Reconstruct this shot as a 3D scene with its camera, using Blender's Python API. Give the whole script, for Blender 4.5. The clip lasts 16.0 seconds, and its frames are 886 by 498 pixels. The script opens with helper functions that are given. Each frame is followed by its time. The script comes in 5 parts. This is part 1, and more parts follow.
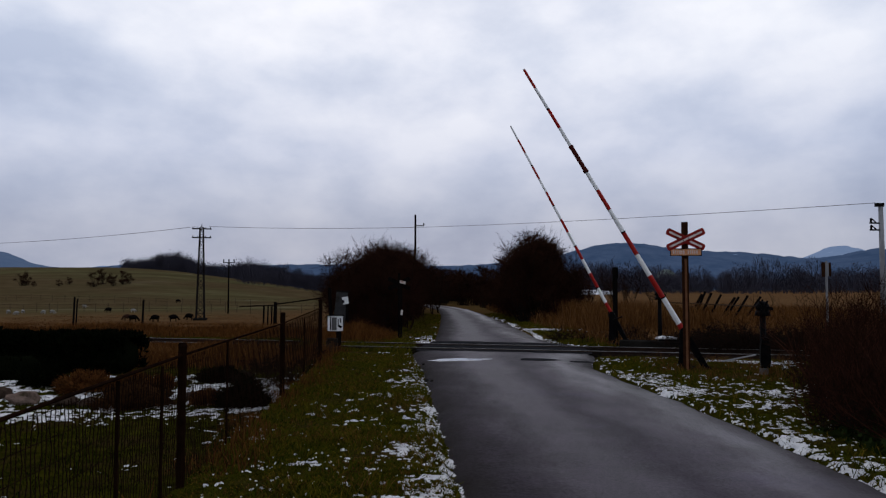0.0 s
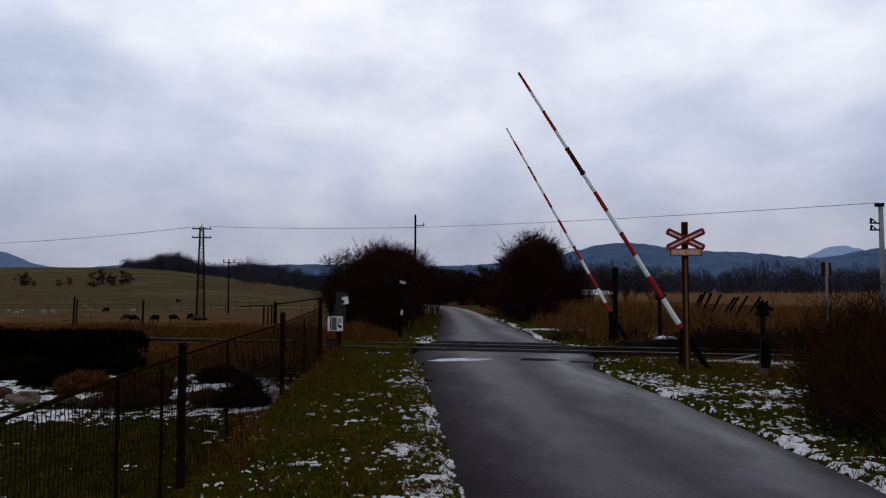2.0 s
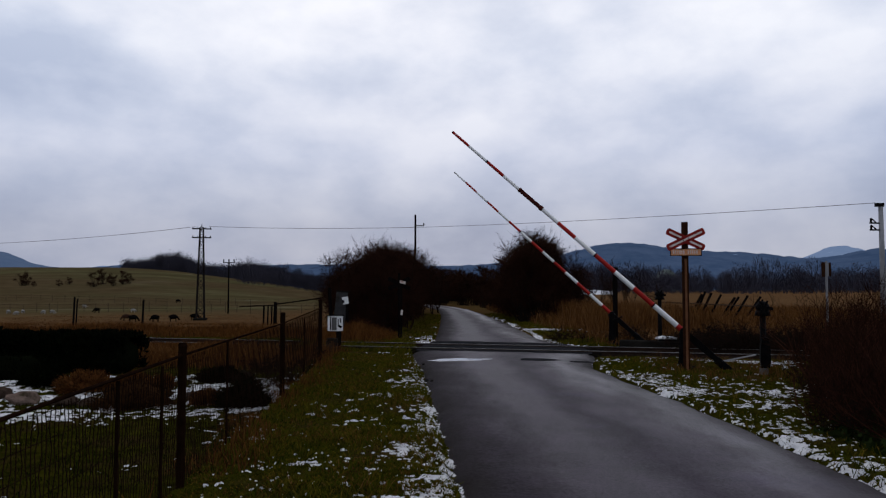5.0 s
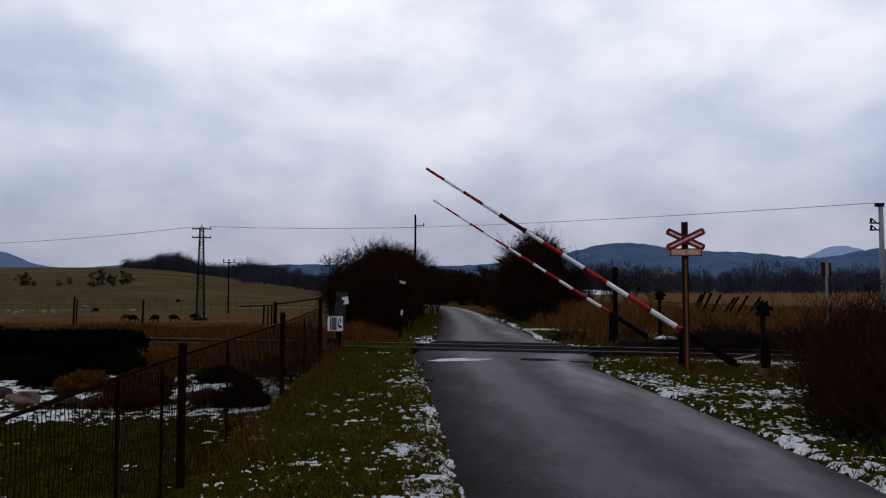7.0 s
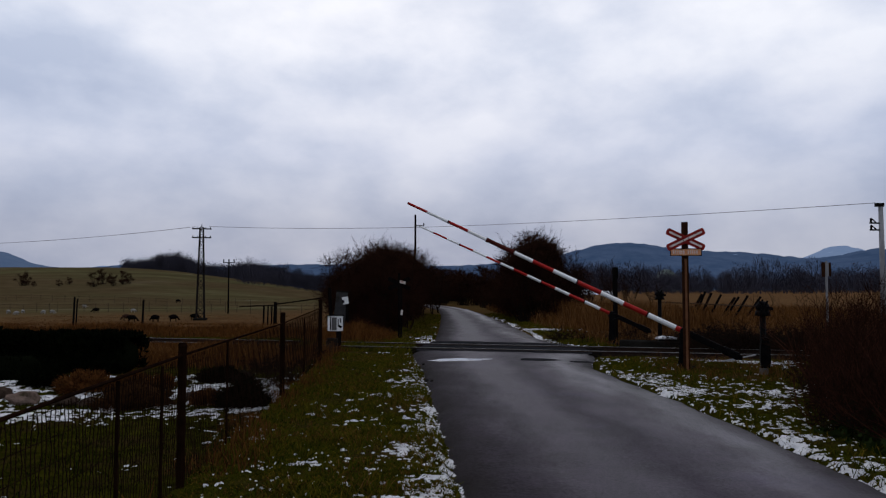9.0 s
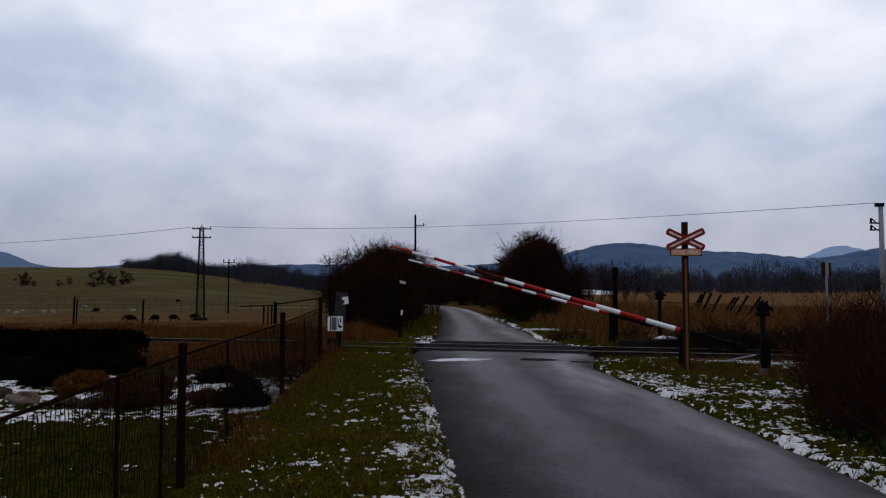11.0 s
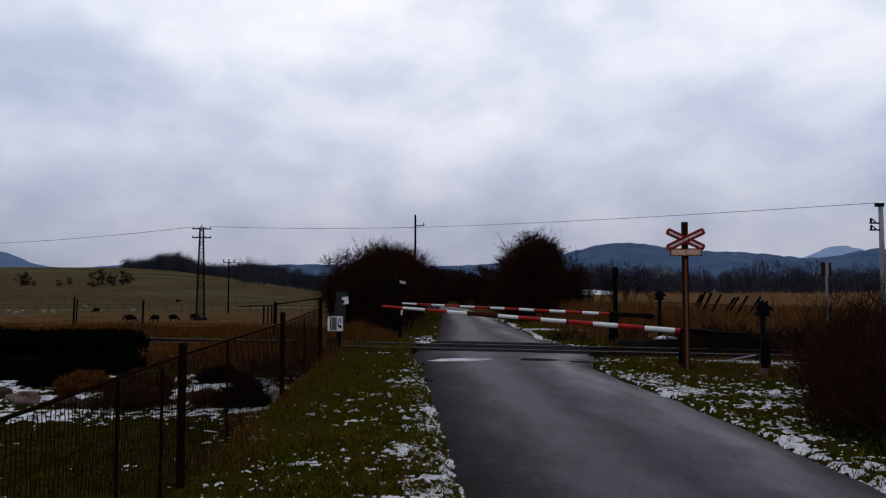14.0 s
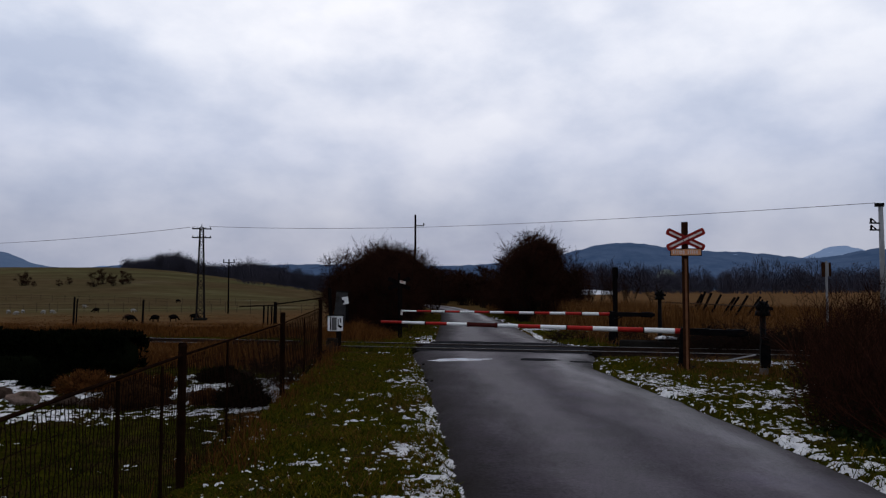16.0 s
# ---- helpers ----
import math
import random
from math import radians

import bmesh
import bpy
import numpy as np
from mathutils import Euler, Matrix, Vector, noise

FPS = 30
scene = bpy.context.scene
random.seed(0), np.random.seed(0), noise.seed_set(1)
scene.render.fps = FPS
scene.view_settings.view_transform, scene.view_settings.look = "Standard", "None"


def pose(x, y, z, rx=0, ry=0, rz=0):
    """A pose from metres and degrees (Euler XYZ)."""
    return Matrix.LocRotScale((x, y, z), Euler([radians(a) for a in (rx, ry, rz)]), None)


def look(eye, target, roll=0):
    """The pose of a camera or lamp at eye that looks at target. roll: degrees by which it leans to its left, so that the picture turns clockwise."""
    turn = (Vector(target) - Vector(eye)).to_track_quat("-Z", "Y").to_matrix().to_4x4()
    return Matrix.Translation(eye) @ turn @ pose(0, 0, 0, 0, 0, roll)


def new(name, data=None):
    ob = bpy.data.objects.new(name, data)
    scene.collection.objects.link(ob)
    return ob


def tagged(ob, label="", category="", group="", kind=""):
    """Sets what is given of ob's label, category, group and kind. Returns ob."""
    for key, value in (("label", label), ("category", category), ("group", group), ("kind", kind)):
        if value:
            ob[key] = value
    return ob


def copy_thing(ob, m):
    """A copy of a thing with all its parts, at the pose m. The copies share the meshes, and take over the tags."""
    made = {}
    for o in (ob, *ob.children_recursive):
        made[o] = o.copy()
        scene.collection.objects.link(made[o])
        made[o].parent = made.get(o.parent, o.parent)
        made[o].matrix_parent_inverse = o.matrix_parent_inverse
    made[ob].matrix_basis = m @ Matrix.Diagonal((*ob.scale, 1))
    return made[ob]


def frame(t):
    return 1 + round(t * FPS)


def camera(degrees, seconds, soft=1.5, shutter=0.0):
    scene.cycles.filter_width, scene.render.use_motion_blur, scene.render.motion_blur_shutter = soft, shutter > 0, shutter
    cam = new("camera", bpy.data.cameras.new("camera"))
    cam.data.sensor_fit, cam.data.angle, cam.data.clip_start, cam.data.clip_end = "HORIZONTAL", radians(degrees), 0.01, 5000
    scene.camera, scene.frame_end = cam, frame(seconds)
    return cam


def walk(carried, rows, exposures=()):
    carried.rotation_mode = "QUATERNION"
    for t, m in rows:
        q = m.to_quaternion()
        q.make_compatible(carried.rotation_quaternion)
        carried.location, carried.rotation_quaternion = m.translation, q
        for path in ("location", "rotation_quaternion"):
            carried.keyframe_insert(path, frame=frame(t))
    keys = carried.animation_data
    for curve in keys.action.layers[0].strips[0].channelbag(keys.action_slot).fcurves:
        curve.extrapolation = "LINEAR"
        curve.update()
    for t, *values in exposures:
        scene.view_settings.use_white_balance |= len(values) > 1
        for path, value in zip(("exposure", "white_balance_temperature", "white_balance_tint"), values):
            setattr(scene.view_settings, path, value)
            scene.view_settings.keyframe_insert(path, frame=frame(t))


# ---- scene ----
cam = camera(62.18, 16.0, soft=1.25)
walk(cam, [(0.0, pose(0, 0, 1.65, 93.126, 0, 0)), (16.0, pose(0, 0, 1.65, 93.126, 0, 0))], exposures=[(0.0, 0.0), (16.0, 0.0)])

# ---- sky and light ----
world = bpy.data.worlds.new("overcast_sky")
scene.world = world
world.use_nodes = True
wn = world.node_tree.nodes
sky = wn.new("ShaderNodeTexSky")
sky.sky_type, sky.sun_disc = "NISHITA", False
sky.sun_elevation, sky.sun_rotation = radians(40), radians(-1.5)
sky.air_density, sky.dust_density = 1.4, 3.0
wn["Background"].inputs[1].default_value = 0.05
world.node_tree.links.new(sky.outputs[0], wn["Background"].inputs[0])

sun = new("sun", bpy.data.lights.new("sun", "SUN"))
sun.data.energy, sun.data.angle, sun.data.color = 0.6, radians(25), (1.0, 0.96, 0.9)
sun.matrix_world = look((-1.0, 38.0, 32.1), (0, 0, 0))


# ---- helpers of this scene ----
def link(nt, a, b):
    nt.links.new(a, b)


def ramp(nt, fac, stops):
    r = nt.nodes.new("ShaderNodeValToRGB")
    while len(r.color_ramp.elements) < len(stops):
        r.color_ramp.elements.new(0.5)
    for e, (p, c) in zip(r.color_ramp.elements, stops):
        e.position = p
        e.color = (*c, 1) if len(c) == 3 else c
    link(nt, fac, r.inputs[0])
    return r.outputs[0]


def noise_of(nt, vec, scale, detail=4.0, rough=0.55, stretch=None):
    if stretch:
        mp = nt.nodes.new("ShaderNodeMapping")
        mp.inputs["Scale"].default_value = stretch
        link(nt, vec, mp.inputs[0])
        vec = mp.outputs[0]
    n = nt.nodes.new("ShaderNodeTexNoise")
    n.inputs["Scale"].default_value, n.inputs["Detail"].default_value, n.inputs["Roughness"].default_value = scale, detail, rough
    link(nt, vec, n.inputs["Vector"])
    return n.outputs["Fac"]


def mix(nt, fac, a, b, mode="MIX"):
    m = nt.nodes.new("ShaderNodeMix")
    m.data_type, m.blend_type = "RGBA", mode
    for sock, val in ((m.inputs[0], fac), (m.inputs[6], a), (m.inputs[7], b)):
        if isinstance(val, bpy.types.NodeSocket):
            link(nt, val, sock)
        elif isinstance(val, tuple):
            sock.default_value = (*val, 1)
        else:
            sock.default_value = val
    return m.outputs[2]


def surf(name, c1, c2, scale=6.0, rough=(0.7, 0.9), bump=0.3, fine=60.0, stain=None, stain_scale=1.5, stain_at=(0.55, 0.7), metal=0.0, island=None, per_object=0.0, stretch=None, dist=0.01, spec=0.0):
    """A worn surface: two colours mixed by a middle noise, a stain by a coarse one, fine grain in the relief and the gloss."""
    m = bpy.data.materials.new(name)
    m.use_nodes = True
    nt = m.node_tree
    bsdf = nt.nodes["Principled BSDF"]
    co = nt.nodes.new("ShaderNodeNewGeometry").outputs["Position"] if stretch is None else nt.nodes.new("ShaderNodeTexCoord").outputs["Object"]
    mid = noise_of(nt, co, scale, stretch=stretch)
    col = ramp(nt, mid, [(0.3, c1), (0.7, c2)])
    grain = noise_of(nt, co, fine, 3, 0.6, stretch=stretch)
    col = mix(nt, 0.35, col, ramp(nt, grain, [(0.25, (0.35,) * 3), (0.75, (1.0,) * 3)]), "MULTIPLY")
    if island:
        geo = nt.nodes.new("ShaderNodeNewGeometry")
        col = mix(nt, 0.85, col, ramp(nt, geo.outputs["Random Per Island"], island))
    if per_object:
        info = nt.nodes.new("ShaderNodeObjectInfo")
        lo, hi = 1 - per_object, 1 + per_object
        col = mix(nt, 1.0, col, ramp(nt, info.outputs["Random"], [(0, (lo,) * 3), (1, (hi,) * 3)]), "MULTIPLY")
    if stain:
        s = noise_of(nt, co, stain_scale, 6, 0.65)
        col = mix(nt, ramp(nt, s, [(stain_at[0], (0,) * 3), (stain_at[1], (1,) * 3)]), col, stain)
    link(nt, col, bsdf.inputs["Base Color"])
    rr = nt.nodes.new("ShaderNodeMapRange")
    rr.inputs[3].default_value, rr.inputs[4].default_value = rough
    link(nt, mid, rr.inputs[0])
    link(nt, rr.outputs[0], bsdf.inputs["Roughness"])
    bsdf.inputs["Metallic"].default_value = metal
    bsdf.inputs["Specular IOR Level"].default_value = spec
    if bump:
        b = nt.nodes.new("ShaderNodeBump")
        b.inputs["Strength"].default_value, b.inputs["Distance"].default_value = bump, dist
        link(nt, grain, b.inputs["Height"])
        link(nt, b.outputs[0], bsdf.inputs["Normal"])
    return m


class Shape:
    """Gathers vertices and faces of simple solids for one mesh."""

    def __init__(self):
        self.v, self.f, self.smooth = [], [], False

    def box(self, cx, cy, cz, sx, sy, sz, m=None):
        k = len(self.v)
        for x, y, z in ((-1, -1, -1), (1, -1, -1), (1, 1, -1), (-1, 1, -1), (-1, -1, 1), (1, -1, 1), (1, 1, 1), (-1, 1, 1)):
            p = Vector((x * sx / 2, y * sy / 2, z * sz / 2))
            p = (m @ p if m else p) + Vector((cx, cy, cz))
            self.v.append(tuple(p))
        for q in ((0, 3, 2, 1), (4, 5, 6, 7), (0, 1, 5, 4), (1, 2, 6, 5), (2, 3, 7, 6), (3, 0, 4, 7)):
            self.f.append([k + i for i in q])
        return self

    def tube(self, a, b, r0, r1=None, n=8, caps=True):
        a, b = Vector(a), Vector(b)
        r1 = r0 if r1 is None else r1
        d = (b - a).normalized()
        u = d.orthogonal().normalized()
        w = d.cross(u)
        k = len(self.v)
        for p, r in ((a, r0), (b, r1)):
            for i in range(n):
                t = 2 * math.pi * i / n
                self.v.append(tuple(p + (u * math.cos(t) + w * math.sin(t)) * r))
        for i in range(n):
            j = (i + 1) % n
            self.f.append([k + i, k + j, k + n + j, k + n + i])
        if caps:
            self.f.append([k + i for i in reversed(range(n))])
            self.f.append([k + n + i for i in range(n)])
        return self

    def ball(self, c, rx, ry, rz, n=12, rings=8, rough=0.0, seed=0):
        k = len(self.v)
        c = Vector(c)
        for i in range(rings + 1):
            th = math.pi * i / rings
            for j in range(n):
                ph = 2 * math.pi * j / n
                d = Vector((math.sin(th) * math.cos(ph), math.sin(th) * math.sin(ph), math.cos(th)))
                s = 1 + rough * noise.noise(d * 1.7 + Vector((seed * 3.1, seed, 0)))
                self.v.append((c.x + d.x * rx * s, c.y + d.y * ry * s, c.z + d.z * rz * s))
        for i in range(rings):
            for j in range(n):
                j2 = (j + 1) % n
                self.f.append([k + i * n + j, k + (i + 1) * n + j, k + (i + 1) * n + j2, k + i * n + j2])
        self.smooth = True
        return self

    def loft(self, rings, caps=True):
        """rings: lists of points, all of one length."""
        k, n = len(self.v), len(rings[0])
        for r in rings:
            self.v += [tuple(p) for p in r]
        for i in range(len(rings) - 1):
            for j in range(n):
                j2 = (j + 1) % n
                self.f.append([k + i * n + j, k + i * n + j2, k + (i + 1) * n + j2, k + (i + 1) * n + j])
        if caps:
            self.f.append([k + i for i in reversed(range(n))])
            self.f.append([k + (len(rings) - 1) * n + i for i in range(n)])
        return self


def mesh_of(shape, material, name, smooth=None):
    me = bpy.data.meshes.new(name)
    if isinstance(shape, Shape):
        me.from_pydata(shape.v, [], shape.f)
        smooth = shape.smooth if smooth is None else smooth
    else:
        me.from_pydata(shape[0], [], shape[1])
    me.materials.append(material)
    if smooth:
        me.polygons.foreach_set("use_smooth", [True] * len(me.polygons))
    me.update()
    return me


def part(name, shape, material, parent=None, label="", bevel=0.0, smooth=None):
    ob = new(name, mesh_of(shape, material, name, smooth))
    if parent:
        ob.parent = parent
    if bevel:
        mod = ob.modifiers.new("bevel", "BEVEL")
        mod.width, mod.segments = bevel, 2
    return tagged(ob, label)


def thing(name, m, label, category, group=""):
    ob = new(name)
    ob.empty_display_size = 0.2
    ob.matrix_basis = m
    return tagged(ob, label, category, group)


def smooth(t):
    t = min(1.0, max(0.0, t))
    return t * t * (3 - 2 * t)


def fbm(x, y, s, k=0.0):
    return noise.fractal(Vector((x * s, y * s, k)), 0.8, 2.1, 4)


# ---- the lie of the land ----
YAW = radians(14.64)  # the track runs at this angle across the road
TX, TY = math.cos(YAW), -math.sin(YAW)
NX, NY = math.sin(YAW), math.cos(YAW)
RAIL = Vector((5.92, 18.5, 0))

ROAD = [(-8, 1.1, 4.85), (0, 0.55, 3.95), (5.8, 0.18, 3.66), (8.8, -0.01, 3.62), (11, -0.15, 3.5), (13.2, -0.29, 3.31), (15.6, -0.44, 3.16), (17.2, -0.62, 3.5), (19, -0.8, 3.9), (20.8, -0.72, 3.9), (22.3, -0.42, 3.4),
        (24.4, -0.26, 3.2), (30, -0.2, 3.15), (36, -0.13, 3.05), (46, -0.12, 2.7), (58, -0.3, 2.1), (68, -1.6, 1.0), (80, -5.0, -2.2), (100, -13, -10)]
ROAD_Y = [r[0] for r in ROAD]


def road_edges(y):
    return float(np.interp(y, ROAD_Y, [r[1] for r in ROAD])), float(np.interp(y, ROAD_Y, [r[2] for r in ROAD]))


def track_offset(x, y):
    return (x - RAIL.x) * NX + (y - RAIL.y) * NY - 0.72


def land(x, y):
    """Height of the bare ground."""
    z = 0.05 * fbm(x, y, 0.5) * smooth((abs(y) + abs(x) - 4) / 8)
    left = smooth((-2.5 - x) / 5) * smooth((y - 25) / 50)
    z -= 1.5 * left
    if y > 110:
        a = x / y
        z += 9.4 * smooth((y - 115) / 215) * smooth((-0.13 - a) / 0.32) * (1 - 0.9 * smooth((y - 420) / 400))
        z += 1.5 * smooth((y - 110) / 150) * smooth((-0.05 - a) / 0.1) + 1.5 * smooth((y - 120) / 130) * smooth((-0.13 - a) / 0.09)
    z += 0.5 * fbm(x, y, 0.02, 3) * smooth((y - 60) / 80)
    # pits under the counterweights
    for px, py in ((5.75, 15.32), (5.8, 22.15)):
        z -= 0.62 * math.exp(-(((x - px) / 0.33) ** 2 + ((y - py) / 0.28) ** 2) ** 2)
    # the verge beside the bank by the bushes
    z += 0.12 * smooth((x - 4.6) / 2) * smooth((13 - y) / 4) * smooth((y + 4) / 4)
    if -10 < y < 105:
        l, r = road_edges(y)
        c = smooth((x - l + 0.12) / 0.1) * smooth((r + 0.12 - x) / 0.1)
        z = z * (1 - c) - 0.07 * c
    t = track_offset(x, y)
    if abs(t) < 1.9:
        z -= 0.06 * smooth((1.9 - abs(t)) / 0.4)
    return z


# ---- materials ----
M = {}
M["asphalt"] = surf("wet_asphalt", (0.0170, 0.0098, 0.0185), (0.0290, 0.0168, 0.0315), 0.9, (0.40, 0.60), 0.5, 140, stain=(0.0294, 0.0189, 0.0404), stain_scale=0.5, stain_at=(0.56, 0.72), dist=0.004, spec=0.3)
M["dark_asphalt"] = surf("patched_asphalt", (0.010, 0.010, 0.011), (0.030, 0.029, 0.032), 3, (0.45, 0.75), 0.6, 120, dist=0.006)
# dark water with pale blue-grey blotches by a coarse noise
M["water"] = surf("standing_water", (0.02, 0.021, 0.023), (0.03, 0.03, 0.032), 3, (0.08, 0.2), 0.0, stain=(0.36, 0.40, 0.46), stain_scale=2.2, stain_at=(0.40, 0.58), spec=0.8)
M["snow"] = surf("old_snow", (0.5300, 0.5300, 0.5580), (0.8268, 0.8100, 0.7998), 9, (0.6, 0.85), 0.6, 70, dist=0.02)
M["grass"] = surf("verge_grass", (0.0344, 0.0369, 0.0045), (0.0541, 0.0492, 0.0068), 1.2, (0.6, 0.9), 0, 30,
                  island=[(0.0, (0.0138, 0.0197, 0.0014)), (0.45, (0.0413, 0.0476, 0.0031)), (0.75, (0.0787, 0.0672, 0.0054)), (1.0, (0.1476, 0.0861, 0.0135))])
M["straw"] = surf("dry_grass", (0.1148, 0.0554, 0.0204), (0.1914, 0.0960, 0.0367), 0.8, (0.7, 0.9), 0, 30,
                  island=[(0.0, (0.0335, 0.0125, 0.0036)), (0.4, (0.0814, 0.0324, 0.0087)), (0.8, (0.1339, 0.0606, 0.0176)), (1.0, (0.1722, 0.0849, 0.0329))])
M["red_straw"] = surf("rusty_dry_weeds", (0.0508, 0.0210, 0.0075), (0.0871, 0.0361, 0.0119), 0.8, (0.7, 0.9), 0, 30,
                      island=[(0.0, (0.0300, 0.0118, 0.0048)), (0.5, (0.0860, 0.0320, 0.0090)), (1.0, (0.1600, 0.0700, 0.0190))])
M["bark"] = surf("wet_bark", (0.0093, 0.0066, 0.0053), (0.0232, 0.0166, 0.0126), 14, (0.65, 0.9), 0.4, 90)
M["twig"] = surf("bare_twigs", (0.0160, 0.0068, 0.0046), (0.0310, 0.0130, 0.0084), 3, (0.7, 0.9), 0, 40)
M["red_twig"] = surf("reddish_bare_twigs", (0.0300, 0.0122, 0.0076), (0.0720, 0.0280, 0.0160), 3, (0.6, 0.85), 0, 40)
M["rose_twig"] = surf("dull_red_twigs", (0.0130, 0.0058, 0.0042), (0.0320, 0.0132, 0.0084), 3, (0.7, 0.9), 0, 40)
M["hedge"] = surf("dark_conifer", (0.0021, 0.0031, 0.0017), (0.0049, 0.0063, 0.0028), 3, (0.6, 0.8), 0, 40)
M["heather"] = surf("brown_heather", (0.0560, 0.0210, 0.0073), (0.1120, 0.0441, 0.0127), 5, (0.7, 0.9), 0, 50, island=[(0.0, (0.0224, 0.0105, 0.0046)), (0.6, (0.0784, 0.0294, 0.0091)), (1.0, (0.1456, 0.0630, 0.0182))])
# darker copy of the verge grass: the garden's shade is put into its colour
M["lawn"] = surf("darkened_lawn", (0.0180, 0.0220, 0.0030), (0.0300, 0.0320, 0.0045), 1.2, (0.6, 0.9), 0, 30,
                 island=[(0.0, (0.0050, 0.0080, 0.0008)), (0.5, (0.0140, 0.0185, 0.0015)), (0.85, (0.0260, 0.0260, 0.0028)), (1.0, (0.0560, 0.0400, 0.0080))])
M["dark_heather"] = surf("wet_brown_heather", (0.0250, 0.0110, 0.0055), (0.0500, 0.0220, 0.0090), 5, (0.7, 0.9), 0, 50, island=[(0.0, (0.0140, 0.0070, 0.0040)), (0.7, (0.0400, 0.0180, 0.0070)), (1.0, (0.0760, 0.0340, 0.0115))])
M["grey_panel"] = surf("weathered_grey_sheet", (0.035, 0.035, 0.036), (0.065, 0.064, 0.062), 4, (0.6, 0.85), 0.3, 50, stain=(0.022, 0.018, 0.015), stain_scale=3)
M["dark_rock"] = surf("mossy_garden_rock", (0.0300, 0.0200, 0.0150), (0.0750, 0.0500, 0.0380), 7, (0.7, 0.95), 0.7, 45, stain=(0.0120, 0.0110, 0.0060), stain_scale=4, dist=0.03)
M["rock"] = surf("garden_rock", (0.1020, 0.0720, 0.0588), (0.2448, 0.1710, 0.1344), 7, (0.7, 0.95), 0.7, 45, stain=(0.0408, 0.0315, 0.0168), stain_scale=4, dist=0.03)
M["ballast"] = surf("track_ballast", (0.0210, 0.0182, 0.0168), (0.0490, 0.0420, 0.0385), 8, (0.7, 0.95), 0.8, 50, island=[(0, (0.0140, 0.0126, 0.0112)), (1, (0.0630, 0.0560, 0.0490))], dist=0.03)
M["wood"] = surf("weathered_timber", (0.030, 0.022, 0.017), (0.075, 0.055, 0.042), 4, (0.7, 0.9), 0.6, 40, stretch=(6, 6, 0.6))
M["black_wood"] = surf("tarred_timber", (0.0036, 0.0030, 0.0030), (0.0108, 0.0090, 0.0084), 4, (0.55, 0.85), 0.5, 40, stretch=(6, 6, 0.6))
M["sleeper"] = surf("oiled_sleeper", (0.0105, 0.0084, 0.0070), (0.0280, 0.0224, 0.0182), 4, (0.6, 0.9), 0.6, 40, stretch=(1, 6, 6), per_object=0.25)
M["iron"] = surf("black_cast_iron", (0.0036, 0.0036, 0.0042), (0.0096, 0.0090, 0.0090), 8, (0.45, 0.7), 0.3, 60, stain=(0.0210, 0.0096, 0.0054), stain_scale=5, stain_at=(0.6, 0.75), metal=0.3)
M["rust"] = surf("rusty_steel", (0.0066, 0.0033, 0.0023), (0.0182, 0.0083, 0.0046), 7, (0.65, 0.9), 0.4, 80, stain=(0.0066, 0.0040, 0.0033), stain_scale=3)
M["wire"] = surf("rusted_wire", (0.0092, 0.0050, 0.0038), (0.0189, 0.0101, 0.0067), 6, (0.6, 0.85), 0, 60)
M["rail_side"] = surf("rusty_rail", (0.020, 0.013, 0.011), (0.045, 0.028, 0.021), 6, (0.6, 0.85), 0.3, 60)
M["rail_head"] = surf("worn_rail_head", (0.0960, 0.0900, 0.0900), (0.1560, 0.1500, 0.1500), 5, (0.4, 0.6), 0.1, 80, metal=0.9)
M["red"] = surf("red_paint", (0.3150, 0.0133, 0.0104), (0.4200, 0.0209, 0.0152), 5, (0.45, 0.7), 0.15, 60, stain=(0.1575, 0.0114, 0.0095), stain_scale=3.5, stain_at=(0.6, 0.8), spec=0.1)
M["white"] = surf("white_paint", (0.84, 0.84, 0.82), (0.90, 0.90, 0.88), 5, (0.45, 0.7), 0.15, 60, stain=(0.55, 0.52, 0.48), stain_scale=3.5, stain_at=(0.62, 0.85), spec=0.35)
M["bare"] = surf("bare_dark_red_steel", (0.045, 0.012, 0.010), (0.09, 0.02, 0.016), 6, (0.5, 0.8), 0.3, 70)
M["sign_red"] = surf("faded_sign_red", (0.22, 0.014, 0.011), (0.32, 0.022, 0.016), 8, (0.4, 0.7), 0.1, 60, stain=(0.07, 0.012, 0.010), stain_scale=6, spec=0.1)
M["sign_white"] = surf("faded_sign_white", (0.6250, 0.5250, 0.4750), (0.8250, 0.7500, 0.7000), 8, (0.4, 0.7), 0.1, 60, stain=(0.3500, 0.1500, 0.0875), stain_scale=7)
M["plate"] = surf("rusty_orange_plate", (0.6750, 0.2700, 0.1215), (0.8370, 0.4050, 0.2025), 9, (0.5, 0.8), 0.2, 60, stain=(0.2160, 0.0675, 0.0338), stain_scale=8)
M["post_rust"] = surf("rusty_old_rail_post", (0.0210, 0.0091, 0.0052), (0.0455, 0.0192, 0.0098), 6, (0.6, 0.85), 0.4, 60, stain=(0.0077, 0.0049, 0.0042), stain_scale=4)
# brighter copy of the post's rust, with the light on the web in its colour
M["lit_web_rust"] = surf("lit_orange_rust", (0.13, 0.052, 0.024), (0.22, 0.10, 0.05), 6, (0.6, 0.85), 0.4, 60, stain=(0.05, 0.022, 0.014), stain_scale=3)
M["concrete"] = surf("old_concrete", (0.0910, 0.0875, 0.0840), (0.1610, 0.1540, 0.1470), 4, (0.75, 0.95), 0.5, 50, stain=(0.0420, 0.0385, 0.0350), stain_scale=2)
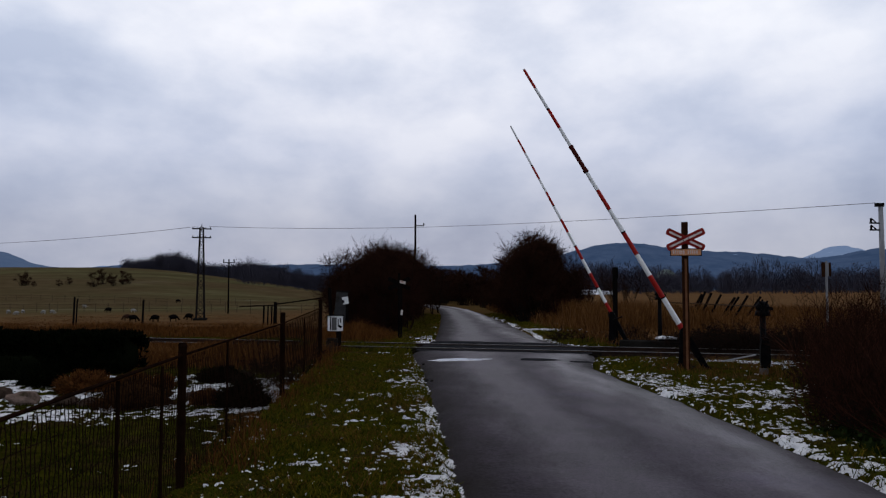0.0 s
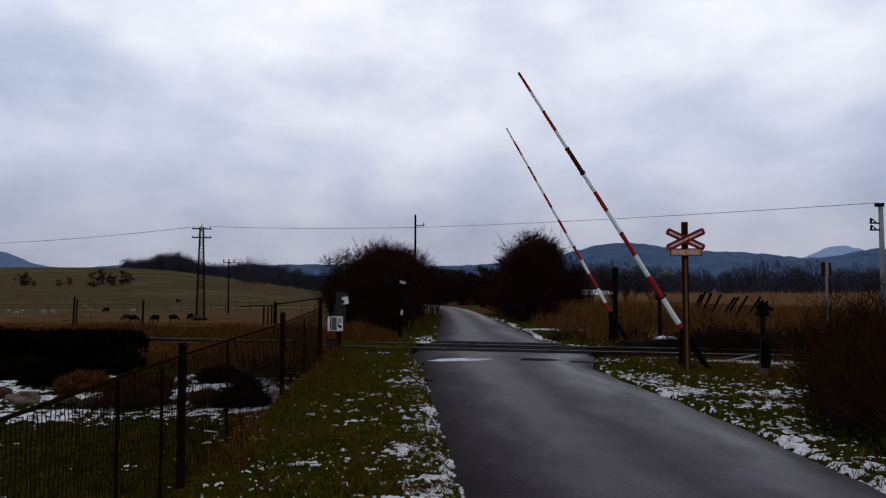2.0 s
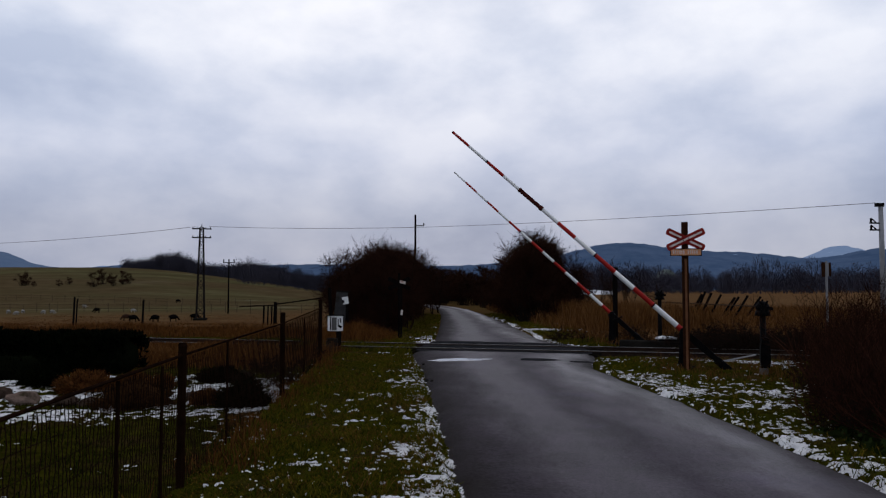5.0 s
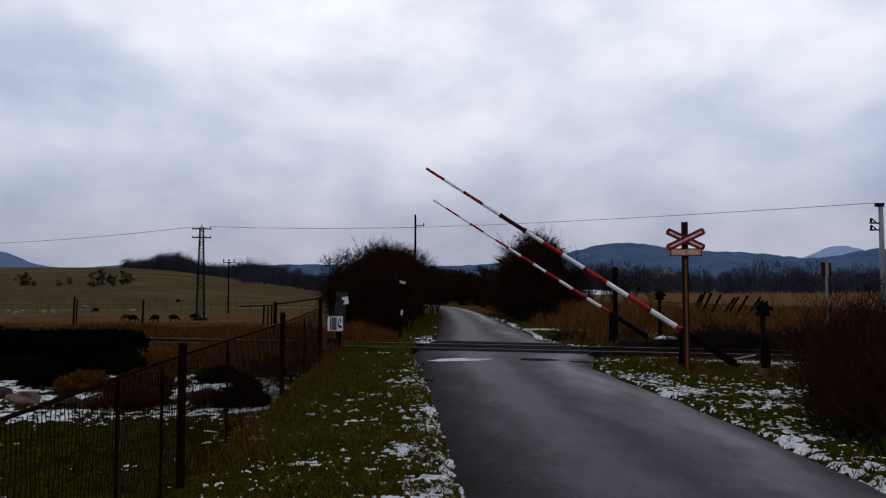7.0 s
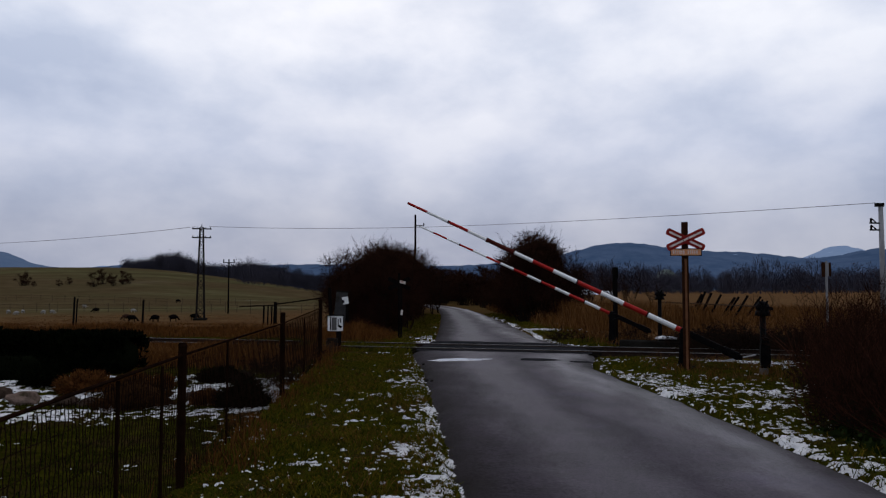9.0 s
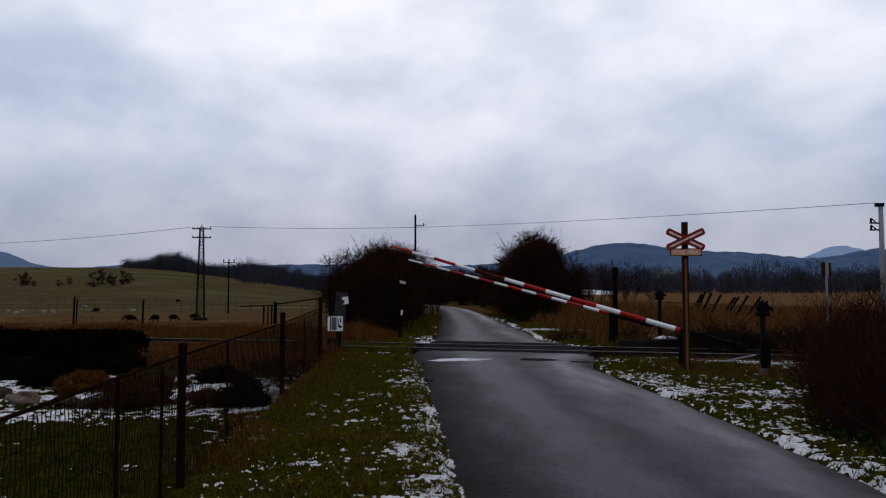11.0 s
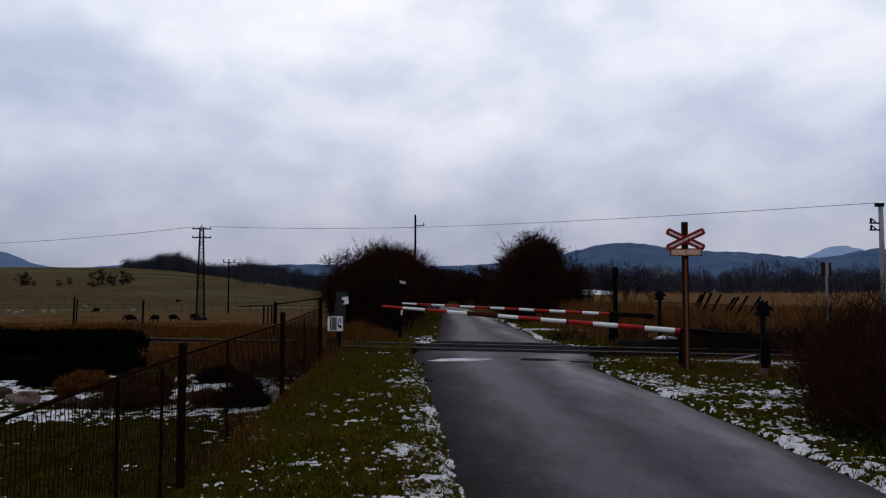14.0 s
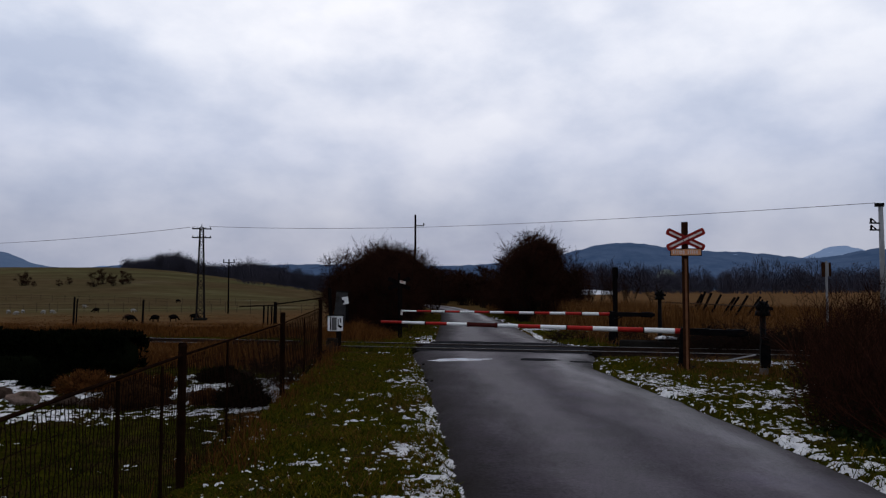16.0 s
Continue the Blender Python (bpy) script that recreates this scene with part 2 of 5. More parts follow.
M["dark_concrete"] = surf("mossy_concrete", (0.0099, 0.0092, 0.0079), (0.0231, 0.0205, 0.0178), 4, (0.75, 0.95), 0.5, 50, stain=(0.0050, 0.0053, 0.0033), stain_scale=2)
M["pole"] = surf("pale_grey_pole", (0.20, 0.20, 0.21), (0.30, 0.30, 0.31), 3, (0.7, 0.9), 0.3, 50)
M["steel"] = surf("dull_lattice_steel", (0.010, 0.009, 0.009), (0.025, 0.021, 0.020), 3, (0.5, 0.75), 0.2, 50)
M["cable"] = surf("overhead_cable", (0.10, 0.085, 0.075), (0.15, 0.13, 0.12), 2, (0.5, 0.7), 0, 30)
M["fleece_dark"] = surf("dark_fleece", (0.0036, 0.0030, 0.0030), (0.0084, 0.0066, 0.0060), 12, (0.8, 0.95), 0.6, 60, dist=0.03)
M["fleece_brown"] = surf("brown_fleece", (0.030, 0.015, 0.010), (0.05, 0.026, 0.017), 12, (0.8, 0.95), 0.6, 60, dist=0.03)
M["fleece_white"] = surf("white_fleece", (0.2475, 0.2365, 0.2090), (0.3410, 0.3300, 0.3025), 12, (0.8, 0.95), 0.6, 60, dist=0.03)
# bluish base colour carries the haze of the distance over bare trees
M["hazed_twig"] = surf("haze_tinted_bare_trees", (0.027, 0.026, 0.036), (0.055, 0.052, 0.068), 0.05, (0.8, 0.95), 0, 2)
M["bush_leaf"] = surf("bramble_leaves", (0.0100, 0.0175, 0.0050), (0.0250, 0.0350, 0.0100), 4, (0.45, 0.7), 0, 50)


def ground_material():
    m = surf("ground_cover", (0.010, 0.010, 0.001), (0.042, 0.039, 0.004), 5.0, (0.9, 1.0), 1.0, 28, stain=(0.035, 0.021, 0.009), stain_scale=0.9, stain_at=(0.5, 0.68), dist=0.05)
    nt = m.node_tree
    bsdf = nt.nodes["Principled BSDF"]
    co = nt.nodes.new("ShaderNodeNewGeometry").outputs["Position"]
    base = bsdf.inputs["Base Color"].links[0].from_socket
    dry = nt.nodes.new("ShaderNodeAttribute")
    dry.attribute_name = "dry"
    hill = nt.nodes.new("ShaderNodeAttribute")
    hill.attribute_name = "pasture"
    n1 = noise_of(nt, co, 0.35, 7, 0.7)
    straw = ramp(nt, n1, [(0.3, (0.062, 0.030, 0.013)), (0.55, (0.108, 0.060, 0.027)), (0.75, (0.145, 0.088, 0.043))])
    n2 = noise_of(nt, co, 0.045, 8, 0.65, stretch=(1, 2.2, 1))
    green = ramp(nt, n2, [(0.28, (0.038, 0.031, 0.014)), (0.46, (0.060, 0.055, 0.024)), (0.60, (0.088, 0.082, 0.038)), (0.70, (0.18, 0.17, 0.12))])
    worn = ramp(nt, noise_of(nt, co, 0.012, 5, 0.6, stretch=(1, 1.6, 1)), [(0.36, (0, 0, 0)), (0.54, (0.85, 0.85, 0.85))])
    green = mix(nt, worn, green, ramp(nt, noise_of(nt, co, 0.2, 6, 0.7), [(0.3, (0.040, 0.026, 0.013)), (0.7, (0.082, 0.058, 0.030))]))
    col = mix(nt, dry.outputs["Fac"], base, straw)
    col = mix(nt, hill.outputs["Fac"], col, green)
    link(nt, col, bsdf.inputs["Base Color"])
    return m


def road_material():
    """Wet asphalt, worn smooth in the middle and muddy towards its edges."""
    m = M["asphalt"]
    nt = m.node_tree
    bsdf = nt.nodes["Principled BSDF"]
    co = nt.nodes.new("ShaderNodeNewGeometry").outputs["Position"]
    wear = nt.nodes.new("ShaderNodeAttribute")
    wear.attribute_name = "wear"
    n = noise_of(nt, co, 1.3, 6, 0.65, stretch=(1, 0.35, 1))
    su = nt.nodes.new("ShaderNodeMath")
    su.operation = "MULTIPLY_ADD"
    link(nt, n, su.inputs[0])
    su.inputs[1].default_value = 0.6
    halved = nt.nodes.new("ShaderNodeMath")
    halved.operation = "MULTIPLY"
    halved.inputs[1].default_value = 0.5
    link(nt, wear.outputs["Fac"], halved.inputs[0])
    link(nt, halved.outputs[0], su.inputs[2])
    coarse = noise_of(nt, co, 34, 4, 0.7)
    grit = mix(nt, 1.0, bsdf.inputs["Base Color"].links[0].from_socket, ramp(nt, coarse, [(0.3, (0.45, 0.45, 0.45)), (0.7, (1.6, 1.6, 1.62))]), "MULTIPLY")
    blotch = ramp(nt, noise_of(nt, co, 2.6, 6, 0.7), [(0.32, (0.68, 0.68, 0.68)), (0.68, (1.25, 1.22, 1.25))])
    link(nt, mix(nt, 1.0, grit, blotch, "MULTIPLY"), bsdf.inputs["Base Color"])
    bump = nt.nodes.new("ShaderNodeBump")
    bump.inputs["Strength"].default_value, bump.inputs["Distance"].default_value = 0.5, 0.012
    link(nt, coarse, bump.inputs["Height"])
    link(nt, bump.outputs[0], bsdf.inputs["Normal"])
    # wheel tracks along the lane, broken up, in gloss as well as colour
    lane = nt.nodes.new("ShaderNodeAttribute")
    lane.attribute_name = "lane"
    drift = nt.nodes.new("ShaderNodeMath")
    drift.operation = "MULTIPLY_ADD"
    link(nt, noise_of(nt, co, 0.8, 5, 0.6, stretch=(1, 0.4, 1)), drift.inputs[0])
    drift.inputs[1].default_value = 0.32
    link(nt, lane.outputs["Fac"], drift.inputs[2])
    tracks = ramp(nt, drift.outputs[0], [(0.14, (0.66,) * 3), (0.25, (0.74,) * 3), (0.37, (1.0,) * 3), (0.49, (0.98,) * 3), (0.59, (0.80,) * 3), (0.69, (1.02,) * 3), (0.79, (1.35,) * 3), (0.87, (1.1,) * 3), (0.95, (0.7,) * 3)])
    link(nt, mix(nt, 1.0, bsdf.inputs["Base Color"].links[0].from_socket, tracks, "MULTIPLY"), bsdf.inputs["Base Color"])
    shine = mix(nt, 1.0, tracks, ramp(nt, coarse, [(0.3, (0.10,) * 3), (0.7, (0.37,) * 3)]), "MULTIPLY")
    mud = ramp(nt, su.outputs[0], [(0.50, (0, 0, 0)), (0.92, (1, 1, 1))])
    wet = ramp(nt, su.outputs[0], [(0.40, (1, 1, 1)), (0.90, (0.3, 0.3, 0.3))])
    link(nt, mix(nt, 1.0, shine, wet, "MULTIPLY"), bsdf.inputs["Specular IOR Level"])
    base = bsdf.inputs["Base Color"].links[0].from_socket
    link(nt, mix(nt, mud, base, (0.016, 0.013, 0.011)), bsdf.inputs["Base Color"])
    dull = nt.nodes.new("ShaderNodeMapRange")
    dull.inputs[1].default_value, dull.inputs[2].default_value = 0.6, 1.3
    dull.inputs[3].default_value, dull.inputs[4].default_value = 0.85, 0.34
    link(nt, tracks, dull.inputs[0])
    gloss = dull.outputs[0]
    add = nt.nodes.new("ShaderNodeMath")
    add.operation = "MULTIPLY_ADD"
    link(nt, mud, add.inputs[0])
    add.inputs[1].default_value = 0.16
    link(nt, gloss, add.inputs[2])
    link(nt, add.outputs[0], bsdf.inputs["Roughness"])
    return m


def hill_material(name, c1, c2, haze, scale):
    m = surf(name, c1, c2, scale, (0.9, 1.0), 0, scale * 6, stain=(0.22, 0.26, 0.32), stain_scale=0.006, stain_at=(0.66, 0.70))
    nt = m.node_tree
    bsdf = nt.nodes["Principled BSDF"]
    # aerial haze is painted in: this blue glow over bluish base colours
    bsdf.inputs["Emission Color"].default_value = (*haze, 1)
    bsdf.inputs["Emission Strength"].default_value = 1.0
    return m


def cloud_material():
    """Overcast layer: glowing cloud with thin places through which the clear sky shows."""
    m = bpy.data.materials.new("cloud_layer")
    m.use_nodes = True
    nt = m.node_tree
    nt.nodes.remove(nt.nodes["Principled BSDF"])
    out = nt.nodes["Material Output"]
    co = nt.nodes.new("ShaderNodeTexCoord").outputs["Object"]
    nrm = nt.nodes.new("ShaderNodeVectorMath")
    nrm.operation = "NORMALIZE"
    link(nt, co, nrm.inputs[0])
    sep = nt.nodes.new("ShaderNodeSeparateXYZ")
    link(nt, nrm.outputs[0], sep.inputs[0])
    big = noise_of(nt, nrm.outputs[0], 3.6, 2, 0.45, stretch=(1, 1, 1.7))
    mid = noise_of(nt, nrm.outputs[0], 8.0, 6, 0.52, stretch=(1, 1, 1.75))
    add = nt.nodes.new("ShaderNodeMath")
    add.operation = "MULTIPLY_ADD"
    link(nt, big, add.inputs[0])
    add.inputs[1].default_value = 0.55
    half = nt.nodes.new("ShaderNodeMath")
    half.operation = "MULTIPLY"
    link(nt, mid, half.inputs[0])
    half.inputs[1].default_value = 0.45
    link(nt, half.outputs[0], add.inputs[2])
    cloud = ramp(nt, add.outputs[0], [(0.36, (0.53, 0.60, 0.77)), (0.46, (0.67, 0.73, 0.88)), (0.54, (0.81, 0.85, 0.97)), (0.64, (0.96, 0.98, 1.06))])
    low = ramp(nt, sep.outputs["Z"], [(0.0, (0.50, 0.525, 0.60)), (0.08, (0.53, 0.555, 0.64)), (0.18, (0.77, 0.79, 0.86)), (0.30, (0.98, 0.985, 1.0)), (0.40, (1.02, 1.02, 1.02))])
    col = mix(nt, 1.0, cloud, low, "MULTIPLY")
    # the cloud is brightest on the side of the hidden sun and dull away from it
    dot = nt.nodes.new("ShaderNodeVectorMath")
    dot.operation = "DOT_PRODUCT"
    link(nt, nrm.outputs[0], dot.inputs[0])
    dot.inputs[1].default_value = Vector((-1.0, 38.0, 32.1)).normalized()
    col = mix(nt, 1.0, col, ramp(nt, dot.outputs["Value"], [(0.0, (0.80, 0.80, 0.80)), (0.35, (0.80, 0.80, 0.80)), (0.75, (1.02, 1.02, 1.02))]), "MULTIPLY")
    em = nt.nodes.new("ShaderNodeEmission")
    link(nt, col, em.inputs[0])
    tr = nt.nodes.new("ShaderNodeBsdfTransparent")
    ms = nt.nodes.new("ShaderNodeMixShader")
    ms.inputs[0].default_value = 0.86
    link(nt, tr.outputs[0], ms.inputs[1])
    link(nt, em.outputs[0], ms.inputs[2])
    link(nt, ms.outputs[0], out.inputs[0])
    return m


# ---- large structure ----
def build_clouds():
    s = Shape()
    s.ball((0, 0, 0), 4600, 4600, 4600, 48, 24)
    ob = part("sky_backdrop", s, cloud_material(), None, "grey and white overcast cloud layer", smooth=True)
    return tagged(ob, category="sky", kind="structure")


def axis(bounds, steps):
    """Grid lines whose spacing grows away from the middle."""
    out = []
    for (a, b), st in zip(zip(bounds[:-1], bounds[1:]), steps):
        out += list(np.arange(a, b - 1e-6, st))
    return out + [bounds[-1]]


def build_ground():
    xs = axis([-4500, -1500, -500, -150, -50, -14, -4, 9, 20, 60, 200, 600, 1500, 4500], [1000, 200, 35, 7, 1.5, 0.35, 0.11, 0.35, 1.5, 8, 40, 180, 1000])
    ys = axis([-4500, -1000, -200, -40, -6, 2, 26, 45, 80, 160, 450, 1200, 4500], [1100, 200, 40, 4, 0.5, 0.11, 0.35, 0.9, 3, 8, 60, 550])
    nx, ny = len(xs), len(ys)
    v = [(x, y, land(x, y)) for y in ys for x in xs]
    f = [(j * nx + i, j * nx + i + 1, (j + 1) * nx + i + 1, (j + 1) * nx + i) for j in range(ny - 1) for i in range(nx - 1)]
    ob = part("ground", (v, f), ground_material(), None, "grassy winter ground with dry meadows and a pasture hill", smooth=True)
    me = ob.data
    dry = me.attributes.new("dry", "FLOAT", "POINT")
    past = me.attributes.new("pasture", "FLOAT", "POINT")
    d, p = [], []
    for x, y, z in v:
        t = track_offset(x, y)
        d.append(smooth((t - 2.0) / 4) * (0.55 + 0.45 * smooth((abs(x - 1.2) - 2.5) / 2)))
        p.append(smooth((y - 62 + 6 * fbm(x, y, 0.03)) / 60) * smooth((-8 - x) / 20) * 0.92)
    dry.data.foreach_set("value", d)
    past.data.foreach_set("value", p)
    return tagged(ob, category="ground", kind="structure")


def along(s, off, z=0.0):
    """A point s metres along the near rail and off metres beyond it."""
    return Vector((RAIL.x + TX * s + NX * off, RAIL.y + TY * s + NY * off, z))


def road_z(x, y):
    """Height of the asphalt, a little crowned away from the rails."""
    l, r = road_edges(y)
    u = (x - l) / (r - l)
    return 0.03 + 0.03 * (1 - (2 * u - 1) ** 2) * smooth(abs(track_offset(x, y)) / 3) + 0.006 * fbm(x, y, 0.8)


def build_road():
    ys = axis([-8, 0, 26, 60, 100], [1.0, 0.2, 0.6, 2.0])
    n = 22
    v, f = [], []
    for y in ys:
        l, r = road_edges(y)
        l += 0.05 * fbm(0, y, 1.7, 1) + 0.03 * fbm(0, y, 6, 2)
        r += 0.05 * fbm(9, y, 1.7, 4) + 0.03 * fbm(9, y, 6, 5)
        for i in range(n + 1):
            u = i / n
            x = l + (r - l) * u
            z = road_z(x, y)
            if i in (0, n):
                z = -0.06
            v.append((x, y, z))
    k = n + 1
    f = [(j * k + i, j * k + i + 1, (j + 1) * k + i + 1, (j + 1) * k + i) for j in range(len(ys) - 1) for i in range(n)]
    ob = part("road", (v, f), road_material(), None, "narrow wet grey asphalt lane over the crossing", smooth=True)
    wear = ob.data.attributes.new("wear", "FLOAT", "POINT")
    wear.data.foreach_set("value", [max(abs(2 * (i % k) / n - 1), 1.25 * smooth((1.7 - abs(track_offset(v[i][0], v[i][1]))) / 0.7)) for i in range(len(v))])
    lane = ob.data.attributes.new("lane", "FLOAT", "POINT")
    lane.data.foreach_set("value", [0.76 * (i % k) / n for i in range(len(v))])
    tagged(ob, category="road", kind="structure")

    def blot(name, cx, cy, rx, ry, z, mat, label, seed, category):
        vv, ff = [(cx, cy, road_z(cx, cy) + z)], []
        m, rings = 40, 6
        for q in range(1, rings + 1):
            for i in range(m):
                a = 2 * math.pi * i / m
                s = (1 + 0.45 * noise.noise(Vector((math.cos(a) * 1.6, math.sin(a) * 1.6, seed)))) * q / rings
                x, y = cx + rx * s * math.cos(a), cy + ry * s * math.sin(a)
                vv.append((x, y, road_z(x, y) + z * (1 if q < rings else 0.3)))
        ff = [(0, 1 + i, 1 + (i + 1) % m) for i in range(m)]
        for q in range(rings - 1):
            ff += [(1 + q * m + i, 1 + (q + 1) * m + i, 1 + (q + 1) * m + (i + 1) % m, 1 + q * m + (i + 1) % m) for i in range(m)]
        tagged(part(name, (vv, ff), mat, None, label), category=category, kind="structure")

    # dark patched strips along the rails
    for name, o0, o1, seed in (("crossing_patch", -0.7, -0.1, 1), ("crossing_patch", 0.1, 1.4, 4), ("crossing_patch", 1.6, 2.6, 7)):
        vv, ff = [], []
        m = 60
        for i in range(m + 1):
            s = -7.25 + 5.5 * i / m
            for o, sg in ((o0, -1), (o1, 1)):
                oo = o + (0.22 if (o in (-0.7, 2.6)) else 0.03) * fbm(s, o, 1.6, seed)
                p = along(s, oo)
                l, r = road_edges(p.y)
                x = min(max(p.x, l + 0.06), r - 0.06)
                vv.append((x, p.y, road_z(x, p.y) + 0.008))
        ff = [(2 * i, 2 * i + 2, 2 * i + 3, 2 * i + 1) for i in range(m)]
        tagged(part(name, (vv, ff), M["dark_asphalt"], None, "dark patched wet asphalt along the rails"), category="asphalt patch", kind="structure")
    blot("puddle", 0.36, 16.75, 0.66, 0.3, 0.006, M["water"], "shallow puddle of meltwater with pale blotches on the asphalt", 2.0, "puddle")
    blot("pothole", 2.15, 16.7, 0.5, 0.3, 0.006, M["dark_asphalt"], "dark wet pothole in the asphalt", 5.0, "pothole")
    blot("pothole", 3.05, 16.4, 0.3, 0.16, 0.006, M["dark_asphalt"], "dark wet pothole at the edge of the asphalt", 8.0, "pothole")


def build_track():
    track = thing("railway_track", pose(0, 0, 0), "single railway track with worn steel rails on dark sleepers", "track")
    tagged(track, kind="structure")
    for off in (0.0, 1.5):
        side, head = Shape(), Shape()
        prof = [(-0.062, -0.11), (0.062, -0.11), (0.062, -0.095), (0.012, -0.08), (0.012, 0.0), (0.034, 0.01), (0.034, 0.036), (-0.034, 0.036), (-0.034, 0.01), (-0.012, 0.0), (-0.012, -0.08), (-0.062, -0.095)]
        side.loft([[along(s, off + a, b + 0.02) for a, b in prof] for s in (-60, -25, 0, 25, 60)])
        head.loft([[along(s, off + a, b + 0.02) for a, b in ((-0.026, 0.0365), (0.026, 0.0365), (0.024, 0.043), (-0.024, 0.043))] for s in (-60, 0, 60)])
        rail = part("rail", side, M["rail_side"], track)
        part("rail_head", head, M["rail_head"], rail, "worn shiny rail head")
    sl = Shape().box(0, 0, 0, 2.5, 0.25, 0.16)
    me = mesh_of(sl, M["sleeper"], "sleeper")
    for i in range(-34, 20):
        c = along(i * 0.62, 0.75, -0.155)
        if -1.0 < c.x < 4.2:
            continue
        ob = new("sleeper", me)
        ob.parent = track
        ob.matrix_basis = Matrix.Translation(c) @ Matrix.Rotation(math.pi / 2 - YAW, 4, "Z")
    # guard planks of the crossing
    for off in (-0.14, 0.16, 1.34, 1.64):
        g = Shape()
        a, b = along(-7.1, off, 0.008), along(-1.9, off, 0.008)
        g.loft([[p + Vector((NX, NY, 0)) * u + Vector((0, 0, w)) for u, w in ((-0.05, -0.08), (0.05, -0.08), (0.05, 0.035), (-0.05, 0.035))] for p in (a, b)])
        part("guard_plank", g, M["sleeper"], track, "dark crossing plank beside the rail")
    rng = np.random.default_rng(4)
    v, f = [], []
    for _ in range(9000):
        s, off = rng.uniform(-26, 14), rng.uniform(-0.95, 2.45)
        p = along(s, off)
        if -1.0 < p.x < 4.1:
            continue
        r = rng.uniform(0.02, 0.05)
        z = -0.06 - 0.05 * abs(off - 0.75) * 0.5
        k = len(v)
        a = rng.uniform(0, 6.28)
        for i in range(4):
            v.append((p.x + r * math.cos(a + i * 1.57) * rng.uniform(0.7, 1.2), p.y + r * math.sin(a + i * 1.57) * rng.uniform(0.7, 1.2), z + rng.uniform(-0.01, 0.01)))
        v.append((p.x, p.y, z + r * rng.uniform(0.6, 1.1)))
        f += [(k + i, k + (i + 1) % 4, k + 4) for i in range(4)]
    b = part("ballast_stones", (v, f), M["ballast"], None, "dark crushed stone ballast of the track")
    tagged(b, category="ballast", kind="stuff")
    bed = Shape().loft([[along(s, o, z) for o, z in ((-1.5, -0.14), (-0.9, -0.07), (2.4, -0.07), (3.0, -0.14), (3.0, -0.3), (-1.5, -0.3))] for s in (-60, -7.0)])
    bed.loft([[along(s, o, z) for o, z in ((-1.5, -0.14), (-0.9, -0.07), (2.4, -0.07), (3.0, -0.14), (3.0, -0.3), (-1.5, -0.3))] for s in (-2.0, 60)])
    tagged(part("track_bed", bed, M["ballast"], None, "dark ballast bed under the railway track"), category="ballast", kind="structure")


def build_hills():
    """Ridges far behind the fields."""
    def ridge(name, label, dist, depth, humps, mat, base, a0, a1, rough):
        v, f = [], []
        na, nd = 150, 10
        for j in range(nd + 1):
            d = dist + depth * (j / nd)
            for i in range(na + 1):
                a = a0 + (a1 - a0) * i / na
                h = base + sum(hh * math.exp(-abs((a - c) / w) ** 2) for c, w, hh in humps)
                h += rough * (fbm(a * 60, j * 0.3, 1.0, dist) + 0.5 * fbm(a * 240, j, 1.0, dist))
                v.append((a * d, d, h * math.sin(math.pi * 0.5 * j / nd) * d / (dist + depth) - 6 * (1 - j / nd)))
        k = na + 1
        for j in range(nd):
            for i in range(na):
                f.append((j * k + i, j * k + i + 1, (j + 1) * k + i + 1, (j + 1) * k + i))
        ob = part(name, (v, f), mat, None, label, smooth=True)
        tagged(ob, category="hill", kind="structure")

    # base colour and glow get bluer and paler with distance to paint the haze
    near = hill_material("haze_tinted_wooded_hill", (0.010, 0.014, 0.020), (0.040, 0.046, 0.060), (0.022, 0.042, 0.090), 0.02)
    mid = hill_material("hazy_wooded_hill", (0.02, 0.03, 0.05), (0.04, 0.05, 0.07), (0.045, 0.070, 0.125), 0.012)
    far = hill_material("far_haze_blue_hill", (0.05, 0.06, 0.09), (0.07, 0.08, 0.11), (0.10, 0.15, 0.25), 0.008)
    field = surf("snow_dusted_pasture", (0.10, 0.13, 0.10), (0.22, 0.26, 0.22), 0.03, (0.9, 1.0), 0, 0.2, stain=(0.34, 0.38, 0.40), stain_scale=0.02)
    ridge("field_backdrop", "pale pasture slope dusted with snow before the hill", 850, 80, [(0.303, 0.026, 26)], field, 0.5, 0.2, 0.4, 0.6)
    bank = surf("snowy_field_bank", (0.45, 0.46, 0.50), (0.70, 0.71, 0.74), 0.2, (0.7, 0.9), 0.2, 2, stain=(0.16, 0.11, 0.07), stain_scale=0.15)
    ridge("field_bank", "low snowy bank at the end of the dry meadow", 200, 16, [(0.19, 0.045, 0.95)], bank, 0.6, 0.12, 0.232, 0.1)
    ridge("hill_backdrop_east", "dark wooded hill under the clouds with painted blue haze", 1300, 400, [(0.235, 0.09, 52), (0.40, 0.12, 35), (0.08, 0.09, 8), (0.60, 0.07, 42)], near, 51, -0.02, 0.9, 2.5)
    ridge("hill_backdrop_north", "wooded ridge on the horizon with painted blue haze", 1700, 500, [(-0.18, 0.12, 12), (0.0, 0.1, 6), (-0.42, 0.05, 10)], near, 64, -0.9, 0.12, 4)
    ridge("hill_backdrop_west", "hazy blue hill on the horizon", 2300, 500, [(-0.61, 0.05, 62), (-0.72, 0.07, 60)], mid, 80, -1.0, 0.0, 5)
    ridge("hill_backdrop_far_east", "rounded hill far off with painted pale blue haze", 2800, 600, [(0.543, 0.07, 132), (0.70, 0.07, 100)], far, 70, 0.3, 1.0, 4)
    ridge("hill_backdrop_far_west", "rounded hill far off with painted pale blue haze", 3300, 600, [(-0.46, 0.03, 34)], far, 92, -0.9, 0.3, 4)


